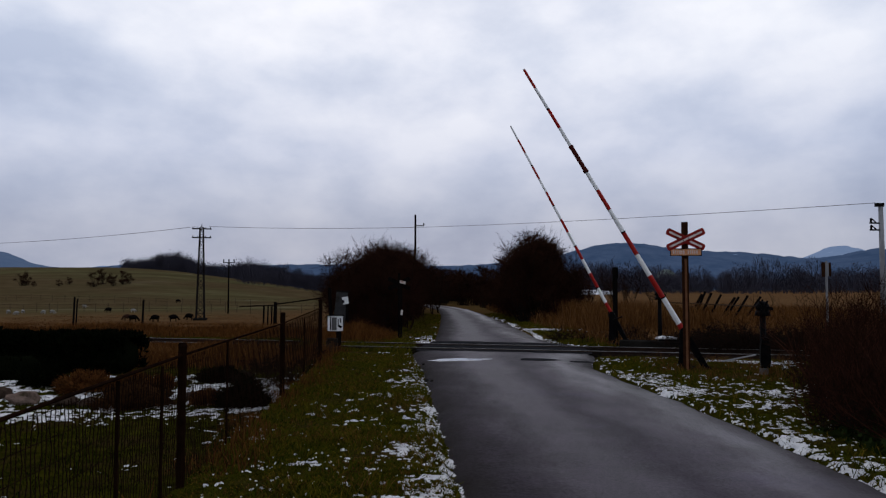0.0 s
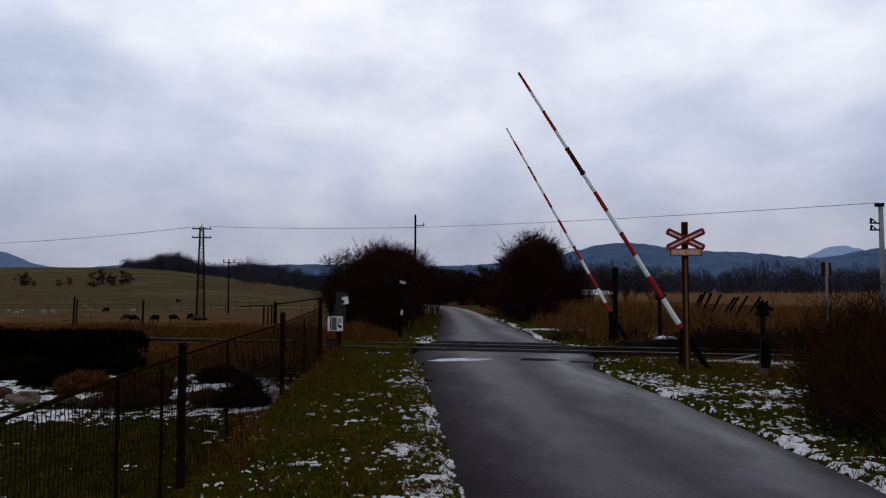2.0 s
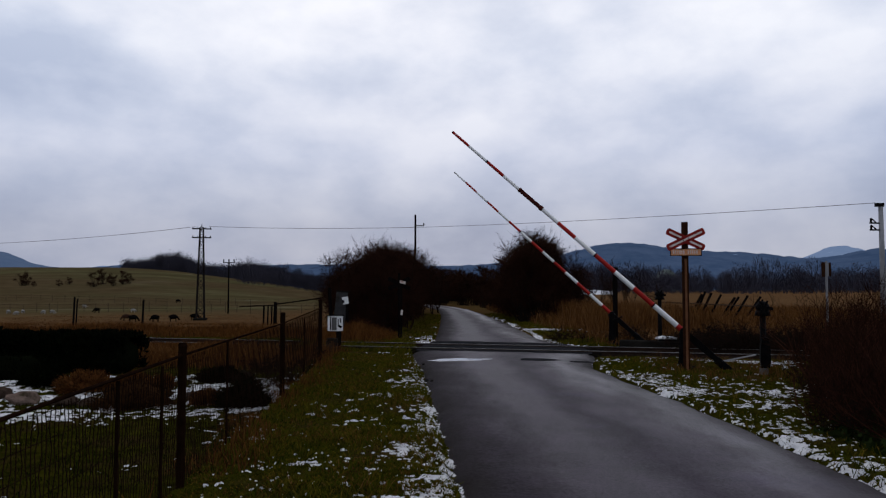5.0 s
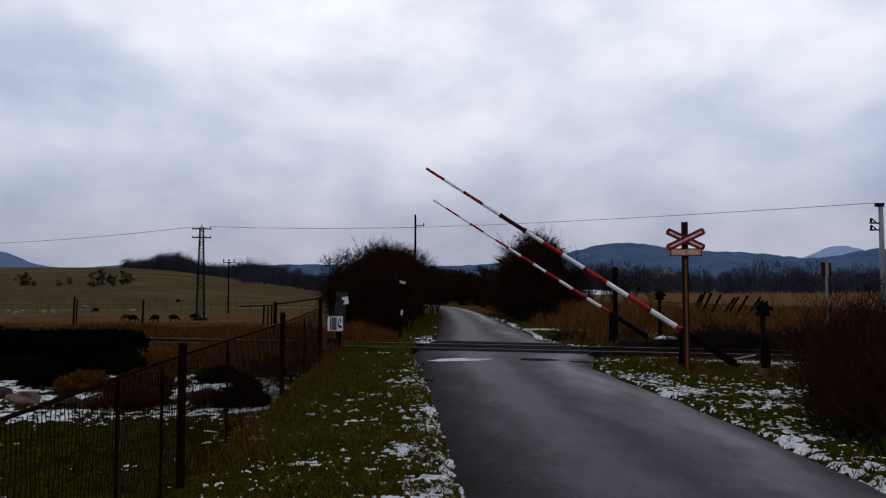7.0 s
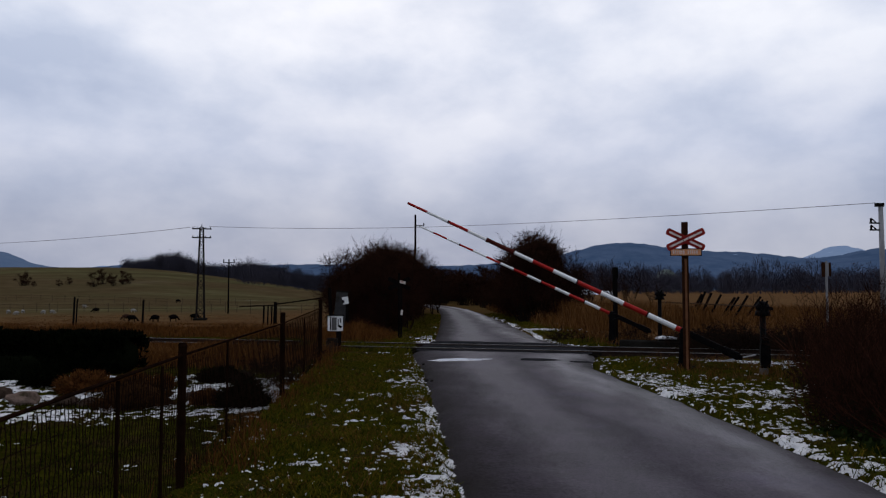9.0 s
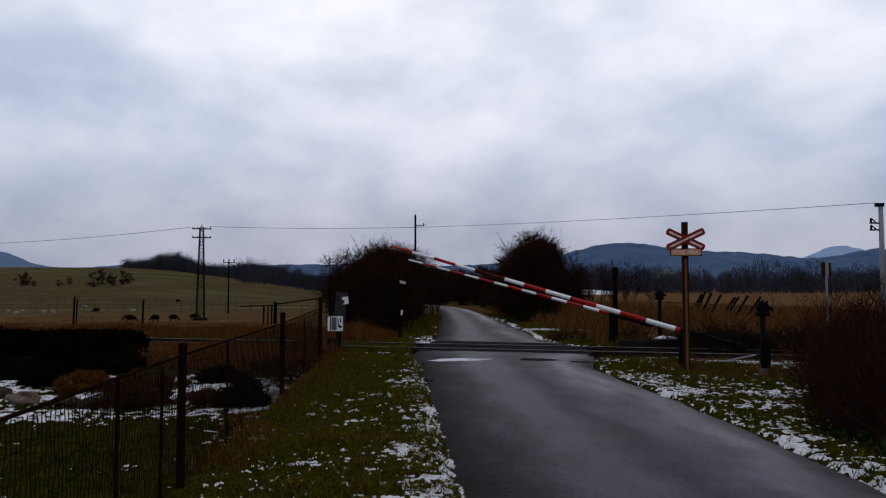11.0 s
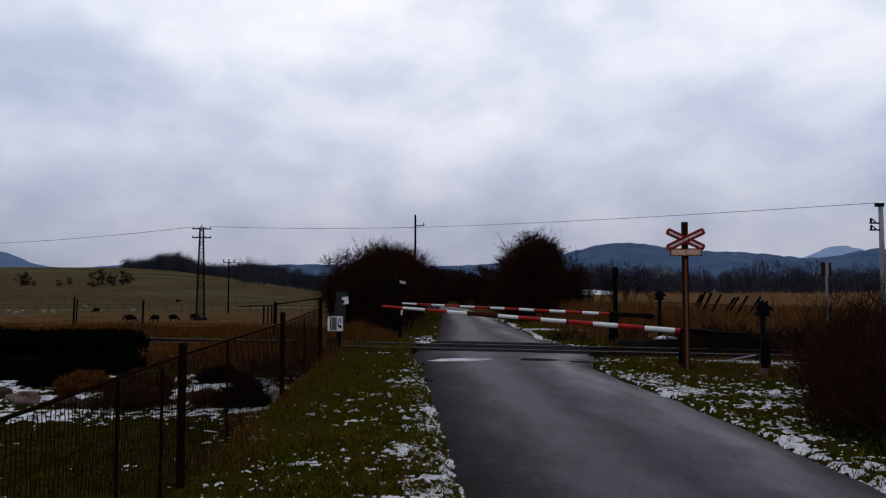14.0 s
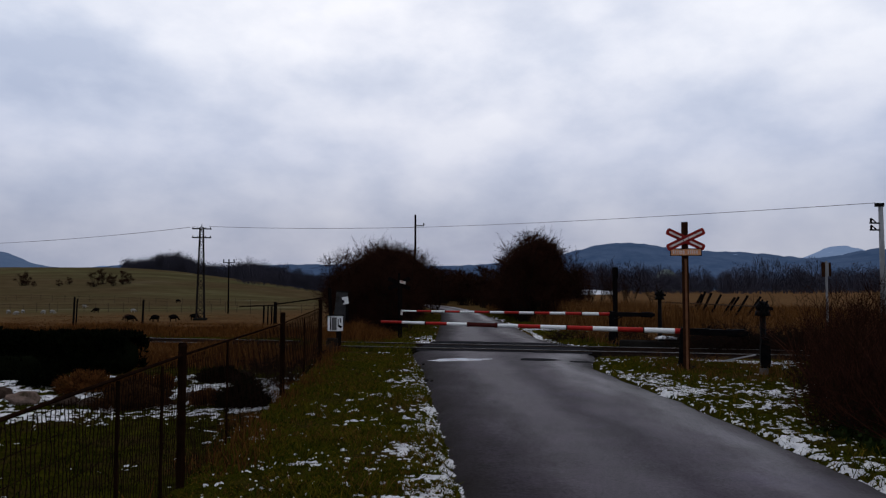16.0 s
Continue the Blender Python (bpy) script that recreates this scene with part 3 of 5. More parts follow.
build_clouds_ob = build_clouds()
build_ground()
build_road()
build_track()
build_hills()


# ---- the barriers ----
NEAR_PIVOT, FAR_PIVOT = (5.054, 15.5, 0.765), (5.123, 22.35, 0.892)
NEAR_ANGLES = [(0, 60.25), (1.6, 60.25), (1.8, 59.96), (2.0, 59.1), (2.2, 57.65), (2.6, 54.36), (3.0, 51.53), (3.5, 49.98), (3.8, 48.9), (4.0, 47.9), (4.2, 46.43), (6.3, 37.16), (6.5, 36.1), (7.0, 33.22),
               (7.5, 31.8), (8.0, 29.61), (8.5, 26.9), (9.0, 25.44), (9.2, 24.9), (11.3, 15.19), (11.6, 14.4), (12.0, 13.05), (12.5, 10.16), (13.0, 8.77), (13.5, 7.2), (14.0, 4.16),
               (14.5, 3.38), (15.0, 1.91), (15.5, 1.3), (16.0, 1.1)]
FAR_ANGLES = [(0, 62.65), (1.6, 62.65), (1.8, 62.38), (2.0, 61.41), (2.2, 59.89), (2.6, 56.11), (3.0, 53.00), (3.5, 51.34), (3.8, 50.14), (4.0, 49.07), (4.2, 47.46), (6.3, 37.37), (6.5, 36.16), (7.0, 33.02),
              (7.5, 31.51), (8.0, 29.30), (8.5, 26.37), (9.0, 24.74), (9.2, 24.15), (11.3, 13.90), (11.6, 13.28), (12.0, 12.13), (12.5, 8.97), (13.0, 7.66), (13.5, 6.18), (14.0, 2.54),
              (14.5, 1.60), (15.0, 0.50), (15.5, 0.45), (16.0, 0.45)]
NEAR_BANDS = [0.05, 0.18, 0.81, 1.35, 1.87, 2.43, 3.0, 3.5, 3.97, 4.66, 5.13, 5.64, 6.2, 6.71]
FAR_BANDS = [0.00, 0.39, 0.90, 1.40, 1.88, 2.35, 2.83, 3.30, 3.77, 4.26, 4.73, 5.22, 5.68, 6.18, 6.67]


def boom_pose(pivot, degrees):
    """The boom's own x runs from the pivot to its tip."""
    return Matrix.Translation(pivot) @ Matrix.Rotation(math.pi - YAW, 4, "Z") @ Matrix.Rotation(-radians(degrees), 4, "Y")


def build_boom(pivot, bands, r0, r1, label, dark=None):
    boom = thing("barrier_boom", boom_pose(pivot, 60), label, "barrier", "booms of the level crossing")
    length = bands[-1]

    def rad(s):
        return r0 + (r1 - r0) * max(0.0, s) / length
    for i, (a, b) in enumerate(zip(bands[:-1], bands[1:])):
        s = Shape().tube((a, 0, 0), (b, 0, 0), rad(a), rad(b), 14)
        s.smooth = False
        if i == dark:
            s.tube((a, 0, 0), (a + 0.06, 0, 0), rad(a) * 1.45, None, 14).tube((b - 0.05, 0, 0), (b, 0, 0), rad(a) * 1.35, None, 14)
            s.box((a + b) / 2, 0, 0, b - a - 0.1, rad(a) * 0.9, rad(a) * 2.3)
        mat = M["bare"] if i == dark else M["red"] if i % 2 == 0 else M["white"]
        part("boom_section", s, mat, boom, "bare dark spliced section" if i == dark else "red painted section" if i % 2 == 0 else "white painted section", smooth=False)
    for a in bands[2:-1:3]:
        part("clamp", Shape().tube((a - 0.015, 0, 0), (a + 0.015, 0, 0), rad(a) * 1.12, None, 12), M["iron"], boom)
    part("hub", Shape().tube((0, -0.1, 0), (0, 0.1, 0), 0.08, None, 18), M["iron"], boom, "black cast-iron hub")
    arm = Shape()
    for y in (-0.075, 0.075):
        arm.loft([[(x, y + u, w * h) for u, w in ((-0.018, -1), (0.018, -1), (0.018, 1), (-0.018, 1))] for x, h in ((0.08, 0.04), (0.0, 0.06), (-0.4, 0.07), (-1.25, 0.045))])
    part("counter_arm", arm, M["iron"], boom, "black iron counterweight arms", bevel=0.005)
    w = Shape().box(-1.02, 0, 0, 0.34, 0.13, 0.16).box(-0.62, 0, 0, 0.28, 0.11, 0.13)
    part("counterweight", w, M["iron"], boom, "black cast-iron counterweight", bevel=0.015)
    part("tip_cap", Shape().tube((length, 0, 0), (length + 0.02, 0, 0), r1 * 1.08, r1 * 0.7, 12), M["iron"], boom)
    return boom


def build_stand(pivot, label):
    """Iron pedestal: two cheeks either side of the hub, on a concrete foot."""
    st = thing("barrier_stand", Matrix.Translation((pivot[0], pivot[1], 0)) @ Matrix.Rotation(math.pi - YAW, 4, "Z"), label, "barrier stand", "stands of the level crossing")
    h = pivot[2]
    for y in (-0.15, 0.15):
        cheek = Shape().loft([[(x * w, y + u, z) for x, u in ((-1, -0.02), (1, -0.02), (1, 0.02), (-1, 0.02))] for z, w in ((0.0, 0.12), (h * 0.5, 0.085), (h - 0.05, 0.08), (h + 0.06, 0.065), (h + 0.08, 0.04))])
        part("cheek", cheek, M["iron"], st, bevel=0.006)
    part("axle", Shape().tube((0, -0.2, h), (0, 0.2, h), 0.04, None, 12), M["iron"], st)
    part("brace", Shape().tube((0.05, -0.15, 0.25), (0.05, 0.15, 0.25), 0.02), M["iron"], st)
    part("foot", Shape().box(-0.06, 0, -0.06, 0.36, 0.46, 0.2), M["dark_concrete"], st, "dark mossy concrete foot", bevel=0.02)
    return st


near_boom = build_boom(NEAR_PIVOT, NEAR_BANDS, 0.056, 0.029, "long red and white striped barrier boom with a counterweight", dark=8)
far_boom = build_boom(FAR_PIVOT, FAR_BANDS, 0.050, 0.026, "red and white barrier boom beyond the track")
build_stand(NEAR_PIVOT, "black iron barrier stand beside the warning cross")
far_stand = build_stand(FAR_PIVOT, "black iron barrier stand with a crank beyond the track")
crank = Shape().tube((-0.02, 0.2, 0.72), (-0.02, 0.34, 0.72), 0.018).tube((-0.02, 0.34, 0.72), (-0.3, 0.34, 0.83), 0.018).tube((-0.3, 0.34, 0.83), (-0.3, 0.48, 0.83), 0.022)
part("crank_handle", crank, M["iron"], far_stand, "black iron crank handle")


def build_drive():
    """Low concrete foundation beyond the track with snow on one end."""
    d = thing("foundation_block", pose(6.0, 21.45, 0, 0, 0, -14.6), "low mossy concrete foundation beyond the track with snow on top", "foundation")
    part("block", Shape().box(0, 0, -0.02, 1.7, 0.5, 0.36), M["dark_concrete"], d, bevel=0.03)
    part("cover", Shape().box(0.55, 0, 0.19, 0.6, 0.46, 0.06), M["iron"], d, bevel=0.01)
    part("snow_cap", Shape().ball((0.45, 0, 0.225), 0.3, 0.2, 0.075, 16, 6, 0.25, 3), M["snow"], d, "thin cap of snow")
    return d


build_drive()


def build_bell_post(x, y, h, r, head, label, drive=False):
    p = thing("bell_post", pose(x, y, 0, 0, 0, -14), label, "bell post", "bell posts of the level crossing")
    part("post", Shape().tube((0, 0, -0.25), (0, 0, h - head), r, r * 0.9, 12), M["iron"], p, smooth=True)
    part("base_collar", Shape().tube((0, 0, -0.05), (0, 0, 0.11), r * 1.27, r * 1.2, 12), M["iron"], p)
    hd = Shape().ball((0, 0, h - head * 0.5), head * 0.52, head * 0.45, head * 0.5, 16, 10)
    hd.tube((0, 0, h - head * 1.15), (0, 0, h - head * 0.75), head * 0.6, head * 0.5, 16)
    b = part("bell_housing", hd, M["iron"], p, "round black bell housing", smooth=True)
    part("finial", Shape().tube((0, 0, h - 0.02), (0, 0, h + 0.03), 0.03, 0.015, 8), M["iron"], b)
    part("bracket", Shape().box(head * 0.55, 0, h - head * 0.6, head * 0.4, 0.05, 0.06), M["iron"], p)
    for ang in (0, 60, 120):
        rot = Matrix.Rotation(radians(ang), 3, "Y")
        part("spoke", Shape().box(0, -head * 0.5, h - head * 0.5, head * 1.2, 0.02, 0.035, rot), M["iron"], b)
    if drive:
        part("drive_box", Shape().loft([[(x * w + 0.03, y * 0.075, z) for x, y in ((-1, -1), (1, -1), (1, 1), (-1, 1))] for z, w in ((0.14, 0.075), (0.3, 0.095), (0.52, 0.09), (0.72, 0.06))]), M["iron"], p, "black iron drive housing", bevel=0.01)
        part("foot_band", Shape().tube((0, 0, 0.0), (0, 0, 0.13), r * 1.3, None, 12), M["concrete"], p, "pale worn band at the foot")
    part("gong", Shape().ball((0, -head * 0.42, h - head * 0.55), head * 0.2, head * 0.12, head * 0.2, 12, 8), M["steel"], p, "dull steel gong")


build_bell_post(6.2, 14.3, 1.42, 0.062, 0.25, "black iron bell post by the near barrier", True)
build_bell_post(6.5, 22.1, 1.62, 0.065, 0.25, "black iron bell post beyond the track")

sp = thing("signal_post", pose(5.32, 22.75, 0), "tall dark timber post with a board beyond the track", "post")
part("post", Shape().box(0, 0, 1.05, 0.13, 0.13, 2.5), M["black_wood"], sp, bevel=0.01)
part("board", Shape().box(0, -0.08, 2.15, 0.17, 0.03, 0.34), M["black_wood"], sp, bevel=0.004)
part("bracket", Shape().box(-0.1, -0.06, 0.95, 0.26, 0.04, 0.05).tube((-0.2, -0.06, 0.95), (-0.24, -0.06, 0.8), 0.015), M["iron"], sp)


rod = thing("pull_rod", pose(6.2, 16.4, 0.05, 0, 0, 40), "thin grey steel pull rod lying beside the track", "rod")
part("rod", Shape().tube((0, 0, 0), (1.5, 0, 0.06), 0.018, None, 8), M["pole"], rod)
part("clevis", Shape().box(1.52, 0, 0.06, 0.08, 0.05, 0.05), M["iron"], rod, bevel=0.006)

# ---- signs ----
def build_cross(m, label, front, back, post_mat, h, post_w, group="warning crosses"):
    c = thing("warning_cross", m, label, "crossing sign", group)
    prof = [(-0.5, -0.35), (0.5, -0.35), (0.5, -0.2), (0.14, -0.1), (0.14, 0.2), (0.4, 0.3), (0.4, 0.42), (-0.4, 0.42), (-0.4, 0.3), (-0.14, 0.2), (-0.14, -0.1), (-0.5, -0.2)]
    part("post", Shape().loft([[(a * post_w, b * post_w, z) for a, b in prof] for z in (-0.3, h * 0.5, h)]), post_mat, c, "rusty old rail used as a post")
    if front:
        # added strip: light on the rusty web is put into its brighter orange
        part("lit_post_strip", Shape().box(0.005, -0.35 * post_w - 0.004, 1.12, 0.045, 0.008, 2.3), M["lit_web_rust"], c, "brighter orange strip painting the lit rusty web of the post", bevel=0.002)
    for sgn in (1, -1):
        ang = radians(25.5) * sgn
        rot = Matrix.Rotation(-ang, 4, "Y")
        off = -0.085 - (0.016 if sgn > 0 else 0)
        zc = h - 0.36

        def bar(w, l, t, y, cut):
            pts = [(-l / 2 + cut, -w / 2), (l / 2 - cut, -w / 2), (l / 2, -w / 2 + cut), (l / 2, w / 2 - cut), (l / 2 - cut, w / 2), (-l / 2 + cut, w / 2), (-l / 2, w / 2 - cut), (-l / 2, -w / 2 + cut)]
            return Shape().loft([[tuple(rot @ Vector((a, y + dy, b)) + Vector((0, 0, zc))) for a, b in pts] for dy in (t / 2, -t / 2)])
        arm = part("cross_arm", bar(0.145, 0.83, 0.012, off, 0.03), back, c, "red-edged warning arm")
        if front:
            part("white_stripe", bar(0.038, 0.72, 0.004, off - 0.009, 0.008), front, arm, "faded white stripe")
            for e in (-0.32, 0.32):
                p = rot @ Vector((e * 0.18, off - 0.01, 0)) + Vector((0, 0, zc))
                part("bolt", Shape().tube(p, p + Vector((0, -0.012, 0)), 0.012, None, 6), M["iron"], arm)
    return c


cross = build_cross(pose(4.94, 15.0, 0, 0, 0, -4), "rusty warning cross on a post beside the road", M["sign_white"], M["sign_red"], M["post_rust"], 3.02, 0.125)
plate = part("name_plate", Shape().box(0.0, -0.09, 2.40, 0.62, 0.012, 0.15), M["plate"], cross, "rusty orange enamel plate", bevel=0.004)
fr = Shape().box(0, -0.1, 2.468, 0.63, 0.012, 0.014).box(0, -0.1, 2.332, 0.63, 0.012, 0.014).box(-0.308, -0.1, 2.40, 0.014, 0.012, 0.122).box(0.308, -0.1, 2.40, 0.014, 0.012, 0.122)
part("plate_edge", fr, M["rust"], plate, "dark rusty edge")
rng = random.Random(8)
x = -0.26
while x < 0.25:
    w = rng.uniform(0.016, 0.03)
    if not -0.02 < x < 0.02:
        part("letter_bar", Shape().box(x + w / 2, -0.099, 2.40, w, 0.004, 0.07), M["sign_white"], plate, "faded pale lettering")
    x += w + 0.02

build_cross(pose(-1.51, 25.2, 0, 0, 0, 178), "dark back of a warning cross beyond the track", None, M["black_wood"], M["black_wood"], 2.2, 0.07)
lamp = thing("reflector_post", pose(-1.42, 25.05, 0), "dark post with small white reflectors by the far verge", "post")
part("post", Shape().tube((0, 0, -0.2), (0, 0, 1.95), 0.03, None, 8), M["black_wood"], lamp)
part("reflector", Shape().box(0.05, -0.04, 1.88, 0.2, 0.02, 0.09, Matrix.Rotation(radians(14), 3, "Y")), M["sign_white"], lamp, "small white reflector", bevel=0.01)
part("reflector", Shape().box(0.02, -0.04, 0.86, 0.07, 0.02, 0.17, Matrix.Rotation(radians(8), 3, "Y")), M["sign_white"], lamp, "small white reflector", bevel=0.01)


def build_marker():
    """Square white track marker with black bars."""
    s = thing("track_marker", pose(-2.86, 19.6, 0, 0, 0, 4), "square white track marker with black bars on a dark post", "sign")
    part("post", Shape().box(0.09, 0.05, 0.4, 0.13, 0.1, 1.0), M["black_wood"], s, bevel=0.01)
    b = part("board", Shape().box(0, -0.02, 0.74, 0.40, 0.025, 0.40), M["white"], s, bevel=0.005)
    part("grey_panel", Shape().box(-0.03, -0.037, 0.73, 0.13, 0.006, 0.34), M["concrete"], b, "weathered grey panel")
    part("black_bar", Shape().box(-0.125, -0.037, 0.74, 0.03, 0.006, 0.36), M["iron"], b)
    part("black_bar", Shape().box(0.075, -0.037, 0.76, 0.025, 0.006, 0.2), M["iron"], b)
    part("black_bar", Shape().box(0.12, -0.037, 0.66, 0.1, 0.006, 0.06, Matrix.Rotation(radians(35), 3, "Y")), M["iron"], b)
    part("black_bar", Shape().box(0.135, -0.037, 0.82, 0.03, 0.006, 0.12), M["iron"], b)
    part("cap", Shape().box(0, -0.01, 0.955, 0.46, 0.09, 0.03), M["black_wood"], s, bevel=0.005)
    part("footing", Shape().box(-0.08, 0.05, 0.1, 0.3, 0.2, 0.5), M["dark_concrete"], s, "dark concrete footing", bevel=0.02)


build_marker()

cab = thing("relay_cabinet", pose(-3.86, 27.0, -0.1, 0, 6, 6), "grey metal cabinet beside the dark thicket", "cabinet")
part("body", Shape().box(0, 0, 0.85, 0.42, 0.35, 1.6), M["grey_panel"], cab, bevel=0.015)
part("door", Shape().box(0, -0.183, 0.85, 0.36, 0.016, 1.45), M["grey_panel"], cab, bevel=0.004)
part("roof", Shape().box(0, 0, 1.67, 0.48, 0.42, 0.04), M["dark_concrete"], cab, bevel=0.01)
wp = thing("track_marker", pose(-3.52, 26.6, -0.1, 0, 0, -6), "small white sign on a dark post by the thicket", "sign")
part("post", Shape().tube((0.05, 0.03, -0.2), (0.05, 0.03, 1.3), 0.05, None, 8), M["black_wood"], wp)
part("board", Shape().box(0, -0.03, 1.34, 0.22, 0.02, 0.26, Matrix.Rotation(radians(-10), 3, "Y")), M["white"], wp, bevel=0.005)
part("black_mark", Shape().box(-0.07, -0.045, 1.30, 0.07, 0.006, 0.12), M["iron"], wp)
dp = thing("timber_post", pose(-4.05, 26.8, -0.1), "dark leaning timber post by the grey cabinet", "post")
part("post", Shape().tube((0.02, 0, -0.2), (-0.08, 0, 1.75), 0.07, 0.06, 9), M["black_wood"], dp)
part("cap", Shape().tube((-0.08, 0, 1.75), (-0.083, 0, 1.8), 0.062, 0.04, 9), M["black_wood"], dp)

rs = thing("track_sign", pose(15.65, 30, 0, 0, 0, -20), "back of a rusty sign on a pale post", "sign")
part("post", Shape().tube((0, 0, -0.3), (0, 0, 2.8), 0.045, None, 10), M["pole"], rs, "pale grey post")
part("board", Shape().box(-0.08, 0, 2.45, 0.2, 0.03, 0.6).box(0.12, 0.02, 2.45, 0.12, 0.03, 0.56), M["post_rust"], rs, "rusty brown board", bevel=0.006)
part("edge", Shape().box(0.06, -0.03, 2.45, 0.05, 0.02, 0.55), M["pole"], rs)


# ---- poles and wires ----
def build_mast():
    m = thing("lattice_mast", pose(-24.7, 75, land(-24.7, 75), 0, 0, 12), "tall dark steel lattice power mast in the field", "power mast")
    H, b, t = 9.5, 0.40, 0.16

    def w(z):
        return b + (t - b) * z / H
    for sx, sy in ((-1, -1), (1, -1), (1, 1), (-1, 1)):
        part("leg", Shape().loft([[(sx * w(z) + u, sy * w(z) + q, z) for u, q in ((-0.055, -0.055), (0.055, -0.055), (0.055, 0.055), (-0.055, 0.055))] for z in (-0.2, H)]), M["steel"], m)
    n = 13
    for i in range(n):
        z0, z1 = H * i / n, H * (i + 1) / n
        s = Shape()
        for k, (ax, ay, bx, by) in enumerate(((-1, -1, 1, -1), (1, -1, 1, 1), (1, 1, -1, 1), (-1, 1, -1, -1))):
            if (i + k) % 2:
                ax, ay, bx, by = bx, by, ax, ay
            s.tube((ax * w(z0), ay * w(z0), z0), (bx * w(z1), by * w(z1), z1), 0.035, None, 4)
            s.tube((ax * w(z1), ay * w(z1), z1), (bx * w(z1), by * w(z1), z1), 0.032, None, 4)
        part("lattice_brace", s, M["steel"], m)
    for z, l in ((9.35, 1.9), (8.45, 1.9)):
        arm = part("crossarm", Shape().box(0, 0, z, l, 0.14, 0.11), M["steel"], m, bevel=0.01)
        for e in (-0.45, -0.2, 0.2, 0.45):
            part("insulator", Shape().tube((e * l, 0, z + 0.06), (e * l, 0, z + 0.2), 0.05, 0.035, 8), M["iron"], arm)
    part("peak", Shape().tube((0, 0, H), (0, 0, H + 0.35), 0.05, 0.03, 8), M["steel"], m)
    part("concrete_base", Shape().box(0, 0, 0.0, 1.3, 1.3, 0.5), M["dark_concrete"], m, "dark concrete base", bevel=0.03)


build_mast()


def build_tpole(x, y, h, arm, label, mat, r=0.11):
    p = thing("power_pole", pose(x, y, land(x, y)), label, "power pole")
    part("pole", Shape().tube((0, 0, -0.4), (0, 0, h), r, r * 0.7, 10), mat, p, smooth=True)
    if arm:
        a = part("crossarm", Shape().box(0, 0, h - 0.25, arm, 0.12, 0.12), mat, p, bevel=0.01)
        for e in (-0.45, 0.0, 0.45):
            part("insulator", Shape().tube((e * arm, 0, h - 0.2), (e * arm, 0, h + 0.18), 0.06, 0.1, 8), M["iron"], a)
    return p


build_tpole(-27.7, 95, 6.8, 1.5, "dark timber pole with a crossarm in the field", M["black_wood"])
pa = build_tpole(-2.26, 60, 7.75, 0, "dark timber power pole behind the thicket", M["black_wood"])
part("crossarm", Shape().box(0.36, 0, 6.85, 0.75, 0.09, 0.09), M["pole"], pa, "pale bracket arm", bevel=0.01)
part("insulator", Shape().tube((0.68, 0, 6.88), (0.68, 0, 7.05), 0.06, 0.05, 8), M["concrete"], pa)
pr = build_tpole(19.15, 32, 5.4, 0, "pale grey concrete power pole beyond the bushes", M["pole"], 0.13)
part("cap", Shape().box(-0.05, 0, 5.35, 0.34, 0.2, 0.16), M["iron"], pr, bevel=0.02)
for z in (4.55, 4.25):
    part("bracket", Shape().box(-0.25, 0, z, 0.5, 0.06, 0.06).tube((-0.2, 0, z), (-0.42, 0, z + 0.2), 0.03), M["iron"], pr)
    part("insulator", Shape().tube((-0.44, 0, z + 0.02), (-0.44, 0, z + 0.22), 0.05, 0.035, 8), M["iron"], pr)


def build_wire(a, b, sag, r):
    s = Shape()
    n = 24
    pts = [Vector(a).lerp(Vector(b), i / n) - Vector((0, 0, sag * 4 * (i / n) * (1 - i / n))) for i in range(n + 1)]
    for p, q in zip(pts[:-1], pts[1:]):
        s.tube(p, q, r, None, 4, False)
    tagged(part("overhead_wire", s, M["cable"], None, "thin overhead power line between the poles"), category="wire", group="overhead wires")


build_wire((-62, 92, 7.2), (-25.4, 75.1, 8.05), 0.35, 0.026)
build_wire((-23.9, 74.9, 8.05), (-1.58, 60, 6.72), 0.15, 0.022)
build_wire((-1.58, 60, 6.72), (18.95, 32, 5.42), 0.12, 0.015)


# ---- fences ----
def fence_x(y):
    return -1.81 - 0.0585 * y


